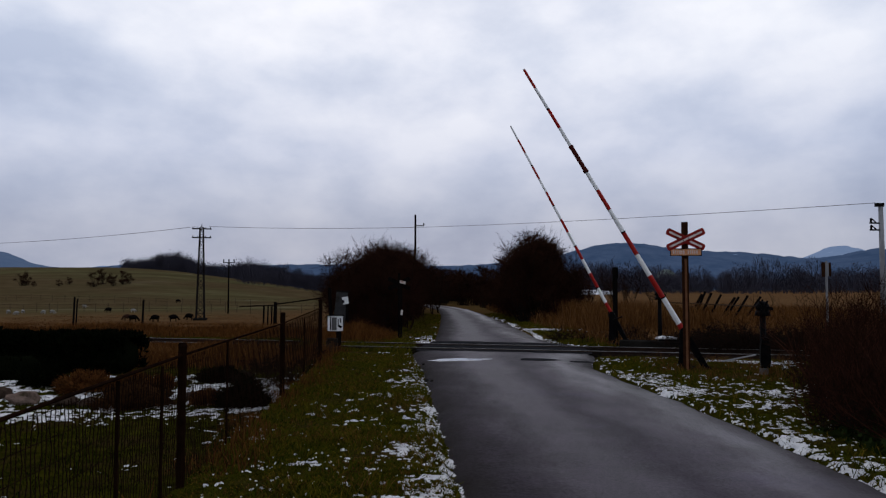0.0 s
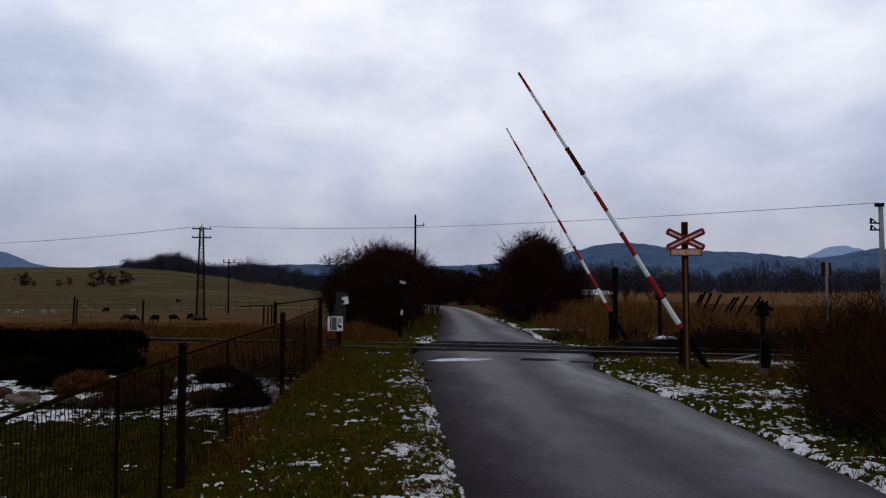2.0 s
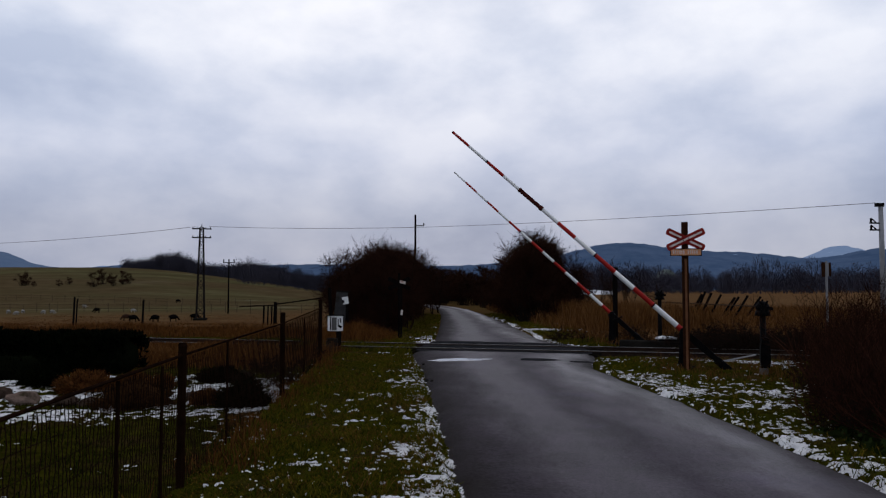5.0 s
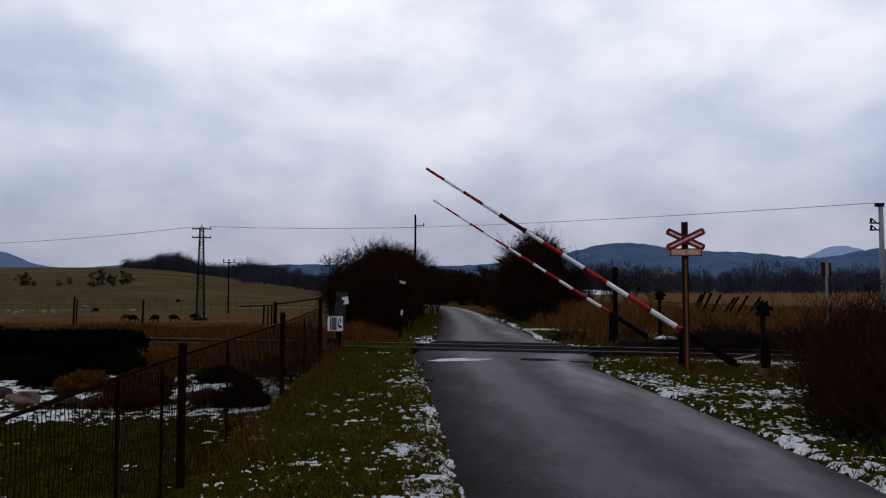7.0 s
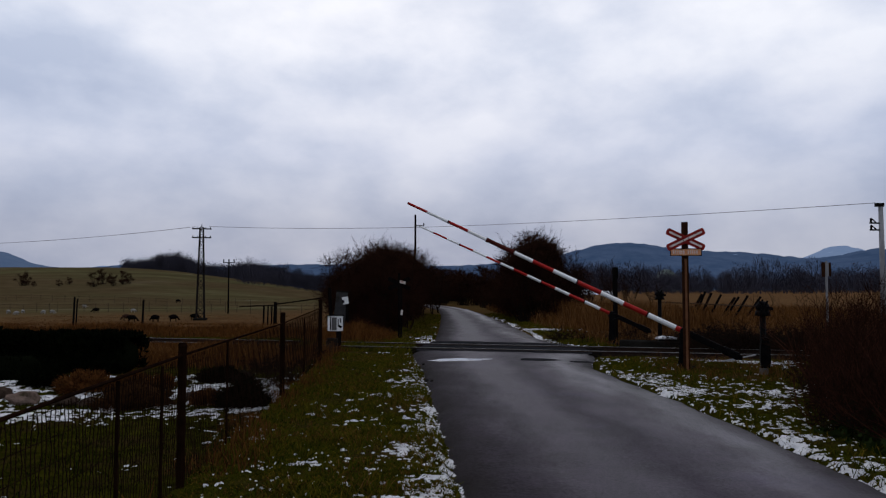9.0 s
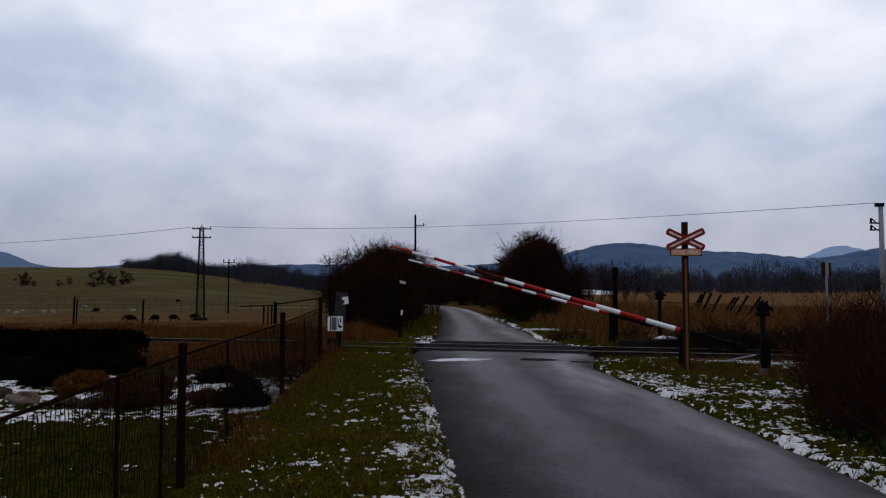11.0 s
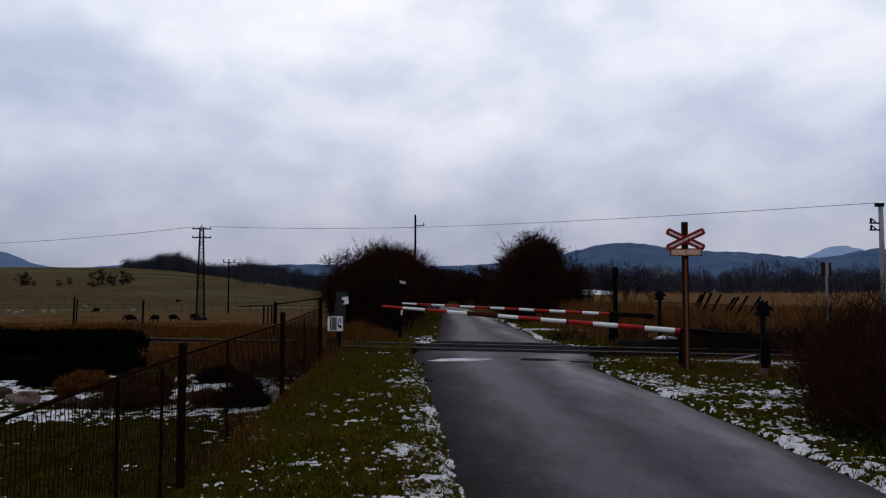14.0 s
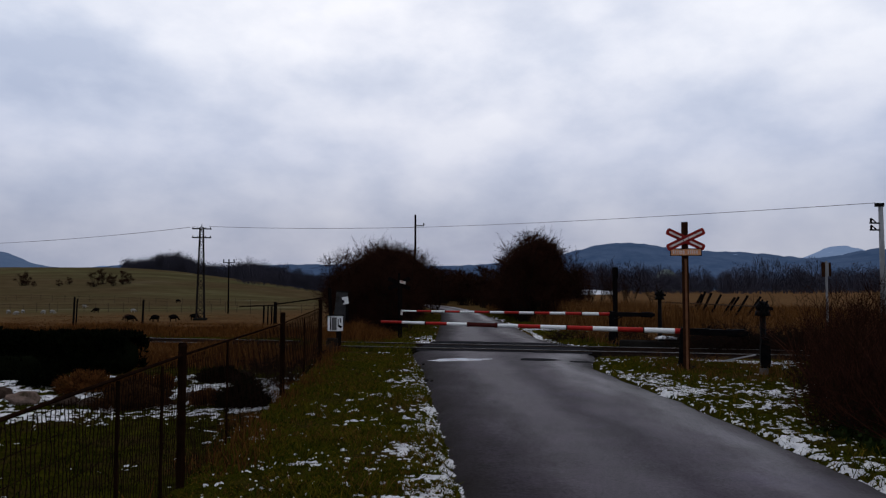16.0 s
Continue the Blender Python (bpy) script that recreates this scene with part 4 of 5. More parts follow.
def build_garden_fence():
    fn = thing("garden_fence", pose(0, 0, 0), "rusty wire-netting garden fence with dark steel posts", "fence")
    for y, h, r in ((2.2, 1.16, 0.034), (6.16, 1.175, 0.035), (11.4, 1.26, 0.04), (16.8, 1.4, 0.045)):
        p = part("post", Shape().tube((fence_x(y), y, -0.2), (fence_x(y), y, h), r, None, 10), M["rust"], fn, "rusty dark steel post")
        part("post_cap", Shape().tube((fence_x(y), y, h), (fence_x(y), y, h + 0.03), r * 1.2, r * 0.8, 10), M["rust"], p)
    for y in (4.76, 5.65, 7.77, 14.0):
        part("thin_post", Shape().tube((fence_x(y), y, -0.2), (fence_x(y), y, 1.06 if y < 6 else 1.1), 0.013, None, 8), M["rust"], fn)
    for y0, y1, z0, z1 in ((1.0, 2.2, 1.0, 1.04), (2.2, 6.16, 1.04, 1.1), (6.16, 11.4, 1.1, 1.12), (11.4, 16.8, 1.12, 1.22)):
        part("top_rail", Shape().tube((fence_x(y0), y0, z0), (fence_x(y1), y1, z1), 0.0125, None, 8), M["rust"], fn, "rusty top rail")
    net = Shape()
    y = 1.0
    k = 0
    while y < 16.8:
        x, top = fence_x(y) - 0.02, float(np.interp(y, [1, 2.2, 6.16, 11.4, 16.8], [1.0, 1.04, 1.1, 1.12, 1.22])) - 0.03
        pts = [(x + 0.006 * math.sin(k + j * 1.9), y + (0.006 if (j + k) % 2 else -0.006), 0.02 + (top - 0.02) * j / 9) for j in range(10)]
        for a, b in zip(pts[:-1], pts[1:]):
            net.tube(a, b, 0.0032 if y < 7 else 0.0026, None, 3, False)
        y += 0.05
        k += 1
    for z in np.linspace(0.03, 1.0, 8):
        for y0, y1 in ((1.0, 6.16), (6.16, 11.4), (11.4, 16.8)):
            net.tube((fence_x(y0) - 0.02, y0, z), (fence_x(y1) - 0.02, y1, z * 1.02), 0.0025, None, 3, False)
    tagged(part("wire_netting", net, M["wire"], fn, "fine rusty wire netting"), kind="stuff")


build_garden_fence()


def build_field_fences():
    for x, y, h, r in ((-19.8, 39.5, 1.5, 0.055), (-19.4, 39.0, 1.4, 0.04), (-16.3, 40, 1.35, 0.06)):
        p = thing("fence_post", pose(x, y, land(x, y), 0, 1.5), "weathered dark timber field post", "fence post", "field fence posts")
        part("post", Shape().tube((0, 0, -0.4), (0, 0, h), r, r * 0.9, 9), M["black_wood"], p)
        part("post_top", Shape().tube((0, 0, h), (0.01, 0, h + 0.05), r * 0.9, r * 0.5, 9), M["black_wood"], p)
    rngf = random.Random(5)
    g = thing("field_gate", pose(-11.2, 46, land(-11.2, 46)), "old timber field gate with upright posts", "gate")
    for i, (dx, h, r) in enumerate(((0, 1.25, 0.06), (0.26, 1.2, 0.05), (0.5, 1.2, 0.05), (0.72, 1.45, 0.12))):
        part("upright", Shape().tube((dx, 0, -0.3), (dx + 0.02, 0, h), r, r * 0.9, 8), M["black_wood"], g)
    part("rail", Shape().tube((-1.6, 0.3, 1.15), (0.7, 0, 1.25), 0.035, None, 6), M["black_wood"], g)
    part("rail", Shape().tube((0.7, 0, 1.3), (4.2, -1.5, 1.75), 0.04, None, 6), M["black_wood"], g)
    # long pasture fence at the foot of the hill
    for row, (ya, yb, xa, xb, n) in enumerate(((112, 92, -80, -10, 34), (150, 128, -110, -16, 36))):
        f = thing("pasture_fence", pose(0, 0, 0), "far timber pasture fence along the foot of the hill", "fence", "pasture fences")
        pts = []
        for i in range(n):
            u = i / (n - 1)
            x, y = xa + (xb - xa) * u + rngf.uniform(-0.4, 0.4), ya + (yb - ya) * u
            z = land(x, y)
            h = rngf.uniform(1.1, 1.4)
            part("post", Shape().tube((x, y, z - 0.3), (x + rngf.uniform(-0.05, 0.05), y, z + h), 0.036, 0.03, 6), M["wood"], f)
            pts.append((x, y, z))
        for hh in (0.5, 1.0):
            s = Shape()
            for a, b in zip(pts[:-1], pts[1:]):
                s.tube((a[0], a[1], a[2] + hh), (b[0], b[1], b[2] + hh), 0.018, None, 4, False)
            part("rail_wire", s, M["wire"], f)
    # leaning pickets beyond the track
    pf = thing("leaning_fence", pose(13.35, 40.0, 0, 0, 0, -4), "collapsed leaning fence of dark timber posts in dry grass", "fence")
    for i, (dx, lean, h, r) in enumerate(((0.0, 28, 1.5, 0.08), (0.25, 24, 1.6, 0.07), (0.55, 26, 1.55, 0.08), (1.0, 30, 1.5, 0.07), (1.6, 38, 1.45, 0.08), (1.85, 36, 1.45, 0.07), (2.35, 34, 1.5, 0.07), (2.95, 38, 1.5, 0.07))):
        a = radians(lean)
        part("picket", Shape().tube((dx - 0.1, 0, -0.15), (dx + math.sin(a) * h, 0.03 * i, math.cos(a) * h + 0.05), r, r * 0.85, 8), M["black_wood"], pf)
    part("rail", Shape().tube((-1.6, -0.1, 0.95), (3.6, -0.1, 0.72), 0.03, None, 6), M["wood"], pf, "weathered grey rail")
    part("rail", Shape().tube((-1.8, -0.1, 0.5), (0.3, -0.1, 0.72), 0.03, None, 6), M["wood"], pf)


build_field_fences()


# ---- bare shrubs, trees and woods ----
def tubes(segs, n_thick=5):
    v, f = [], []
    for a, b, r0, r1 in segs:
        d = (b - a)
        if d.length < 1e-5:
            continue
        d.normalize()
        u = d.orthogonal().normalized()
        w = d.cross(u)
        n = n_thick if r0 > 0.012 else 3
        k = len(v)
        if r1 == 0.0:
            # a twig's end runs to a point
            for i in range(3):
                t = 2 * math.pi * i / 3
                v.append(tuple(a + (u * math.cos(t) + w * math.sin(t)) * r0))
            v.append(tuple(b))
            f += [(k, k + 1, k + 3), (k + 1, k + 2, k + 3), (k + 2, k, k + 3)]
            continue
        for p, r in ((a, r0), (b, max(r1, 0.0008))):
            for i in range(n):
                t = 2 * math.pi * i / n
                v.append(tuple(p + (u * math.cos(t) + w * math.sin(t)) * r))
        for i in range(n):
            j = (i + 1) % n
            f.append((k + i, k + j, k + n + j, k + n + i))
    return v, f


def grow(rng, height, stems, spread, levels, kids, thick, droop=0.0, up=0.25, wander=0.28, lean=0.35, tip=0.003, ratio=(0.38, 0.62)):
    """Segments of a bare shrub or tree: thick stems and thin twigs apart."""
    thickset, thin = [], []

    def branch(p, d, length, r, lev):
        n = 4 if lev < 2 else 3 if lev < 3 else 1
        step = length / n
        for i in range(n):
            d = (d + Vector((rng.gauss(0, wander), rng.gauss(0, wander), rng.gauss(0, wander * 0.6) + up * 0.3 - droop * lev * 0.1))).normalized()
            q = p + d * step
            r1 = r * (0.84 if i < n - 1 else 0.6 if lev < 2 else 0.0)
            (thickset if lev < 2 else thin).append((p.copy(), q.copy(), r, r1))
            if lev < levels:
                for _ in range(kids[lev]):
                    if rng.random() < 0.82:
                        side = d.orthogonal().normalized()
                        side.rotate(Matrix.Rotation(rng.uniform(0, 6.283), 3, d))
                        nd = (d * rng.uniform(0.35, 0.9) + side * rng.uniform(0.5, 1.0) + Vector((0, 0, up))).normalized()
                        branch(p.lerp(q, rng.random()), nd, length * rng.uniform(*ratio) * (1.0 - 0.25 * i / n), max(r1 * 0.55, tip), lev + 1)
            p, r = q, r1
    for _ in range(stems):
        a = rng.uniform(0, 6.283)
        rr = spread * math.sqrt(rng.random())
        base = Vector((rr * math.cos(a), rr * math.sin(a), -0.12))
        d = Vector((math.cos(a) * lean * rng.random(), math.sin(a) * lean * rng.random(), 1)).normalized()
        branch(base, d, height * rng.uniform(0.66, 0.86), thick * rng.uniform(0.7, 1.1), 0)
    return thickset, thin


def grow_dome(rng, height, width, puffs, sprays, thick, twig):
    """Segments of a rounded thicket: limbs that end in clumps of short rising twigs."""
    limbs, thin = [], []
    for k in range(puffs):
        a, q, up = rng.uniform(0, 6.283), rng.random() ** 0.45, rng.uniform(-0.92, 1.0)
        flat = math.sqrt(max(0.05, 1 - max(0.0, up) ** 2))
        c = Vector((width * 0.42 * q * flat * math.cos(a), width * 0.42 * q * flat * math.sin(a), height * (0.46 + 0.40 * up * (q if up > 0 else 1))))
        root = Vector((c.x * 0.3 + rng.gauss(0, 0.15), c.y * 0.3 + rng.gauss(0, 0.15), -0.12))
        p, r = root, thick * rng.uniform(0.7, 1.2)
        for j in range(1, 5):
            t = j / 4
            e = root.lerp(c, t) + Vector((c.x, c.y, 0)) * (-0.35 * t * (1 - t))
            e += Vector((rng.gauss(0, 0.09), rng.gauss(0, 0.09), rng.gauss(0, 0.05)))
            limbs.append((p.copy(), e.copy(), r, r * 0.78))
            p, r = e, r * 0.78
        rad = rng.uniform(0.12, 0.2) * height
        for _ in range(sprays):
            d = Vector((rng.gauss(0, 1), rng.gauss(0, 1), rng.gauss(0.35, 0.85))).normalized()
            o = p + d * rad * rng.uniform(0.0, 0.35)
            l = rad * rng.uniform(0.45, 1.05) * (rng.uniform(1.3, 1.8) if rng.random() < 0.1 else 1.0)
            d2 = (d + Vector((rng.gauss(0, 0.3), rng.gauss(0, 0.3), rng.gauss(0.12, 0.25)))).normalized()
            m, e = o + d * l * 0.55, o + d * l * 0.55 + d2 * l * 0.45
            thin.append((o, m, twig * 1.5, twig))
            thin.append((m, e, twig, 0.0))
            for _ in range(4):
                b = o.lerp(m, rng.random()) if rng.random() < 0.5 else m.lerp(e, rng.random() * 0.8)
                d3 = (d * 0.7 + Vector((rng.gauss(0, 0.7), rng.gauss(0, 0.7), rng.gauss(0.15, 0.6)))).normalized()
                thin.append((b, b + d3 * l * rng.uniform(0.2, 0.42), twig * 0.85, 0.0))
    return limbs, thin


def dome_kind(name, label, category, group, seed, **kw):
    limbs, thin = grow_dome(random.Random(seed), **kw)
    b = thing(name, pose(0, 0, 0), label, category, group)
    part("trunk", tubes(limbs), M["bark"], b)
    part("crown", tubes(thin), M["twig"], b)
    return b


def shrub_kind(name, label, category, group, seed, bark, twig, **kw):
    rngs = random.Random(seed)
    thick, thin = grow(rngs, **kw)
    s = thing(name, pose(0, 0, 0), label, category, group)
    many = kw["stems"] > 5
    stems = part("trunk", tubes(thick), bark, s)
    if many:
        tagged(stems, kind="stuff")
    part("crown", tubes(thin), twig, s)
    return s


def scatter(kinds, places):
    """First place takes each built one itself, the others take copies."""
    used = set()
    for i, (x, y, s, turn) in enumerate(places):
        k = kinds[i % len(kinds)]
        k_scale = s
        m = Matrix.Translation((x, y, land(x, y))) @ Matrix.Rotation(turn, 4, "Z")
        if k.name not in used:
            used.add(k.name)
            k.matrix_basis = m
            k.scale = (k_scale,) * 3
        else:
            c = copy_thing(k, m)
            c.scale = (k_scale,) * 3


rngp = random.Random(21)
bushes = [dome_kind("thorn_bush", "dense dark leafless thorn bush beside the road", "bush", "roadside thicket", 31 + i, height=4.6, width=3.4, puffs=26, sprays=44, thick=0.035, twig=0.0075) for i in range(4)]
tight = [dome_kind("hawthorn_bush", "dense dark rounded leafless hawthorn beside the road", "bush", "roadside thicket", 51 + i, height=4.6, width=3.0, puffs=30, sprays=44, thick=0.04, twig=0.0085) for i in range(3)]
places, dense = [], []
for i in range(22):
    y = 27.5 + 32 * (i / 21) ** 1.1
    lo, hi = -0.128 * y + 1.15, min(-0.05 * y, -1.75)
    (places if i % 2 else dense).append((lo + (hi - lo) * (i * 0.618 % 1.0), y, (1.65 + 0.072 * y) / 4.6 * rngp.uniform(0.84, 1.04), rngp.uniform(0, 6.28)))
for i in range(19):
    y = 37 + 20 * (i / 18)
    lo, hi = 0.078 * y + 1.3, 0.165 * y - 0.9
    (dense if i % 4 else places).append((lo + (hi - lo) * (i * 0.618 % 1.0), y, (1.65 + 0.079 * y) / 4.6 * rngp.uniform(0.88, 1.06), rngp.uniform(0, 6.28)))
# lower and looser bushes on the flanks of both thickets
places += [(-1.6, 44, 0.84, 1.5), (-1.9, 50, 0.98, 5.8), (-4.2, 33, 0.72, 0.4), (-5.3, 41, 0.92, 1.9), (-6.6, 50, 1.05, 2.7), (-4.9, 37, 0.86, 5.0), (-2.2, 48, 0.98, 3.3), (-2.6, 53, 1.08, 0.9), (-3.9, 45, 1.08, 4.1), (-4.6, 50, 1.16, 2.2),
           (7.55, 44, 0.88, 1.2), (8.4, 50, 0.95, 2.9), (4.35, 44, 0.82, 0.6), (4.9, 49, 0.94, 5.4), (5.9, 46, 1.12, 3.8)]
scatter(bushes, places)
scatter(tight, dense)

far_bushes = [dome_kind("thorn_bush", "dark leafless thorn bush in the distance", "bush", "far thickets", 41 + i, height=4.6, width=4.2, puffs=18, sprays=26, thick=0.05, twig=0.017) for i in range(3)]
places = []
for i in range(36):
    y = rngp.uniform(74, 104)
    places.append((rngp.uniform(-0.02 * y - 1, 0.1 * y), y, (1.65 + 0.034 * y) / 4.6 * rngp.uniform(0.85, 1.1), rngp.uniform(0, 6.28)))
for i in range(10):
    y = 63 + 1.6 * i
    places.append((1.6 + 0.03 * y + 3.2 * (i * 0.618 % 1.0), y, rngp.uniform(0.42, 0.62), rngp.uniform(0, 6.28)))
for u, sz in ((-0.572, 0.9), (-0.565, 0.7), (-0.522, 0.45), (-0.508, 0.5), (-0.474, 0.9), (-0.462, 1.05), (-0.448, 0.8), (-0.435, 0.85), (-0.427, 0.7), (-0.556, 0.4)):
    y = 186 + rngp.uniform(-6, 6)
    places.append((u * y, y, sz, rngp.uniform(0, 6.28)))
scatter(far_bushes, places)

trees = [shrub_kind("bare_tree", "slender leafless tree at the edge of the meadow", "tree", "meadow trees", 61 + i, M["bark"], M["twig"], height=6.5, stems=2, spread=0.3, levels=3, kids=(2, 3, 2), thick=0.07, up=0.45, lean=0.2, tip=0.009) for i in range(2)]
places = [(rngp.uniform(16, 24), rngp.uniform(72, 92), rngp.uniform(0.5, 0.75), rngp.uniform(0, 6.28)) for _ in range(9)]
places += [(-0.2 - rngp.random(), 47 + i * 5, 0.55, i) for i in range(2)] + [(-5.0, 40, 0.62, 2.0), (-4.3, 36, 0.58, 4.0), (9.0, 48, 0.66, 1.0)]
scatter(trees, places)

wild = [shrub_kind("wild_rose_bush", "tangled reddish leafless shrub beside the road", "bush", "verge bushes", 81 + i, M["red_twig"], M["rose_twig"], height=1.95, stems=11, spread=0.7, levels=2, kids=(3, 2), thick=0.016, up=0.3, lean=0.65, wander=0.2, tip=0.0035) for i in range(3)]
places = [(5.35, 8.3, 0.72, 0.3), (6.3, 8.9, 0.9, 1.0), (5.35, 9.7, 0.72, 2.1), (5.9, 10.2, 0.88, 3.3), (7.0, 10.2, 0.95, 4.0), (6.0, 11.4, 0.8, 5.0), (6.6, 11.8, 0.92, 0.9), (7.8, 11.9, 0.95, 2.0), (7.2, 13.2, 0.9, 1.1), (8.4, 13.6, 0.95, 5.2),
          (5.0, 7.3, 0.62, 0.7), (6.0, 7.3, 0.85, 1.7), (9.2, 15.2, 0.95, 0.2), (8.2, 15.3, 0.8, 3.0), (10.4, 16.8, 0.95, 2.5), (4.75, 8.8, 0.5, 4.4), (5.05, 8.3, 0.6, 1.2), (5.3, 7.7, 0.62, 3.9), (5.45, 9.2, 0.7, 5.5), (5.0, 9.0, 0.45, 2.7)]
scatter(wild, places)

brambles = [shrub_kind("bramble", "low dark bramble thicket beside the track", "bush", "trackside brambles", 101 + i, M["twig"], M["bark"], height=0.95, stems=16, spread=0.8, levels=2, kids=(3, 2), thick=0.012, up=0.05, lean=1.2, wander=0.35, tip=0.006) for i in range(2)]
places = [(7.3 + i * 0.55, 20.3 - i * 0.14 + rngp.uniform(-0.2, 0.5), rngp.uniform(0.85, 1.1), rngp.uniform(0, 6)) for i in range(9)]
places += [(7.4 + i * 0.7, 21.5 - i * 0.16, rngp.uniform(0.8, 1.0), rngp.uniform(0, 6)) for i in range(6)]
places += [(6.9 + i * 0.5, 19.55 - i * 0.13 + rngp.uniform(0.8, 1.2), rngp.uniform(0.75, 1.0), rngp.uniform(0, 6)) for i in range(9)]
places += [(4.95, 8.5, 0.7, 0.4), (5.5, 9.4, 0.85, 1.3), (6.0, 10.3, 0.9, 2.2), (6.55, 11.3, 0.95, 3.1), (7.2, 12.5, 1.0, 4.0), (5.1, 8.0, 0.7, 5.1), (8.0, 14.0, 1.0, 0.8)]
places += [(4.0, 23.3, 0.7, 0), (5.9, 23.4, 0.8, 1), (-3.4, 18.4, 0.6, 2), (-3.0, 12.6, 0.55, 3), (-3.3, 14.8, 0.6, 1.0)]
scatter(brambles, places)


def build_woods(name, label, seed, n, place, hmin, hmax, rise=None):
    """Far bare woodland: trunks with rounded crowns of thin rising branches, joined."""
    r = np.random.default_rng(seed)
    v, f = [], []
    for _ in range(n):
        x, y = place(r)
        z = land(x, y)
        h = r.uniform(hmin, hmax) * (0.95 + 0.45 * noise.noise(Vector((x * 0.035, y * 0.02, seed))))
        if rise:
            h *= rise(x / y)
        wide = r.uniform(0.28, 0.5)
        k = len(v)
        w = h * 0.014
        v += [(x - w, y, z - 1), (x + w, y, z - 1), (x, y, z + h * 0.8)]
        f.append((k, k + 1, k + 2))
        for _ in range(170):
            d = r.normal(0, 1, 3)
            d /= np.linalg.norm(d)
            q = r.uniform(0.55, 1.0)
            tip = (x + d[0] * q * wide * h, y + d[1] * q * wide * h, z + h * (0.55 + 0.45 * d[2] * q))
            g = r.uniform(0.5, 0.85)
            bx, by, bz = x + (tip[0] - x) * g, y + (tip[1] - y) * g, tip[2] - h * r.uniform(0.04, 0.16)
            s = h * r.uniform(0.003, 0.009)
            k = len(v)
            v += [(bx - s, by, bz), (bx + s, by, bz), tip]
            f.append((k, k + 1, k + 2))
    tagged(part(name, (v, f), M["hazed_twig"], None, label), category="woods", kind="stuff")


def on_fan(a0, a1, y0, y1):
    def place(r):
        y = r.uniform(y0, y1)
        return r.uniform(a0, a1) * y, y
    return place


build_woods("woods_on_hill", "bare woodland behind the pasture hill, tinted blue for haze", 3, 560, on_fan(-0.435, -0.22, 390, 480), 6, 9, lambda a: 1 + 0.75 * math.exp(-((a + 0.372) / 0.04) ** 2) + 0.5 * smooth((a + 0.33) / 0.08))
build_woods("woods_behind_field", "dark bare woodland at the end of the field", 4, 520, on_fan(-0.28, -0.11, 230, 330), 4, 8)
build_woods("woods_east", "bare woodland beyond the meadow, tinted blue for haze", 5, 800, on_fan(0.16, 0.72, 270, 420), 6, 13)
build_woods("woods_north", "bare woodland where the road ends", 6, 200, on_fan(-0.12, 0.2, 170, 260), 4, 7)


# ---- garden ----
def build_hedge():
    h = thing("garden_hedge", pose(-8.4, 14.8, 0, 0, 0, -3), "low clipped dark evergreen hedge in the garden", "hedge")
    core = Shape().loft([[(x, 0.5 * q * math.cos(k * 0.524), 0.3 + 0.44 * q * math.copysign(abs(math.sin(k * 0.524)) ** 0.6, math.sin(k * 0.524))) for k in range(12)] for x, q in ((-3.0, 0.7), (-2.5, 0.9), (0, 0.95), (2.0, 0.9), (2.25, 0.5))])
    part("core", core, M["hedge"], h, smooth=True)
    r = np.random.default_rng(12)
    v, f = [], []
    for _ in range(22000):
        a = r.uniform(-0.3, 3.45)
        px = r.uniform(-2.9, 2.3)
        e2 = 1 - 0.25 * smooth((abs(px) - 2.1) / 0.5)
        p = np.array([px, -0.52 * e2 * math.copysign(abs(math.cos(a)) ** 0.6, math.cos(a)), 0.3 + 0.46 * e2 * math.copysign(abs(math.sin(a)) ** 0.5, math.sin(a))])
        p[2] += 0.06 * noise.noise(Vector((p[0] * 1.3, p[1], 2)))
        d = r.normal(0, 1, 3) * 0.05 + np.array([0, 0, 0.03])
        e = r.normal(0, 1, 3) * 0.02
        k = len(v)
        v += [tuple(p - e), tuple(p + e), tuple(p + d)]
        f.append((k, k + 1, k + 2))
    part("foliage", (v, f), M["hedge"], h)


build_hedge()


def build_mound(x, y, rx, ry, h, seed, mat, label, name="heather_clump"):
    m = thing(name, pose(x, y, land(x, y)), label, "plant", "rockery plants")
    part("core", Shape().ball((0, 0, h * 0.25), rx * 0.7, ry * 0.7, h * 0.5, 18, 9, 0.5, seed), mat, m, smooth=True)
    r = np.random.default_rng(seed)
    v, f = [], []
    for _ in range(4200):
        d = r.normal(0, 1, 3)
        d /= np.linalg.norm(d)
        d[2] = abs(d[2])
        s = 1 + 0.35 * noise.noise(Vector(d) * 1.7 + Vector((seed * 3.1, seed, 0)))
        p = d * np.array([rx, ry, h * 0.8]) * s * r.uniform(0.6, 1.0)
        e = r.normal(0, 1, 3) * 0.007
        t = d * r.uniform(0.03, 0.1) + r.normal(0, 1, 3) * 0.02
        k = len(v)
        v += [tuple(p - e), tuple(p + e), tuple(p + t)]
        f.append((k, k + 1, k + 2))
    part("sprig_cover", (v, f), mat, m)


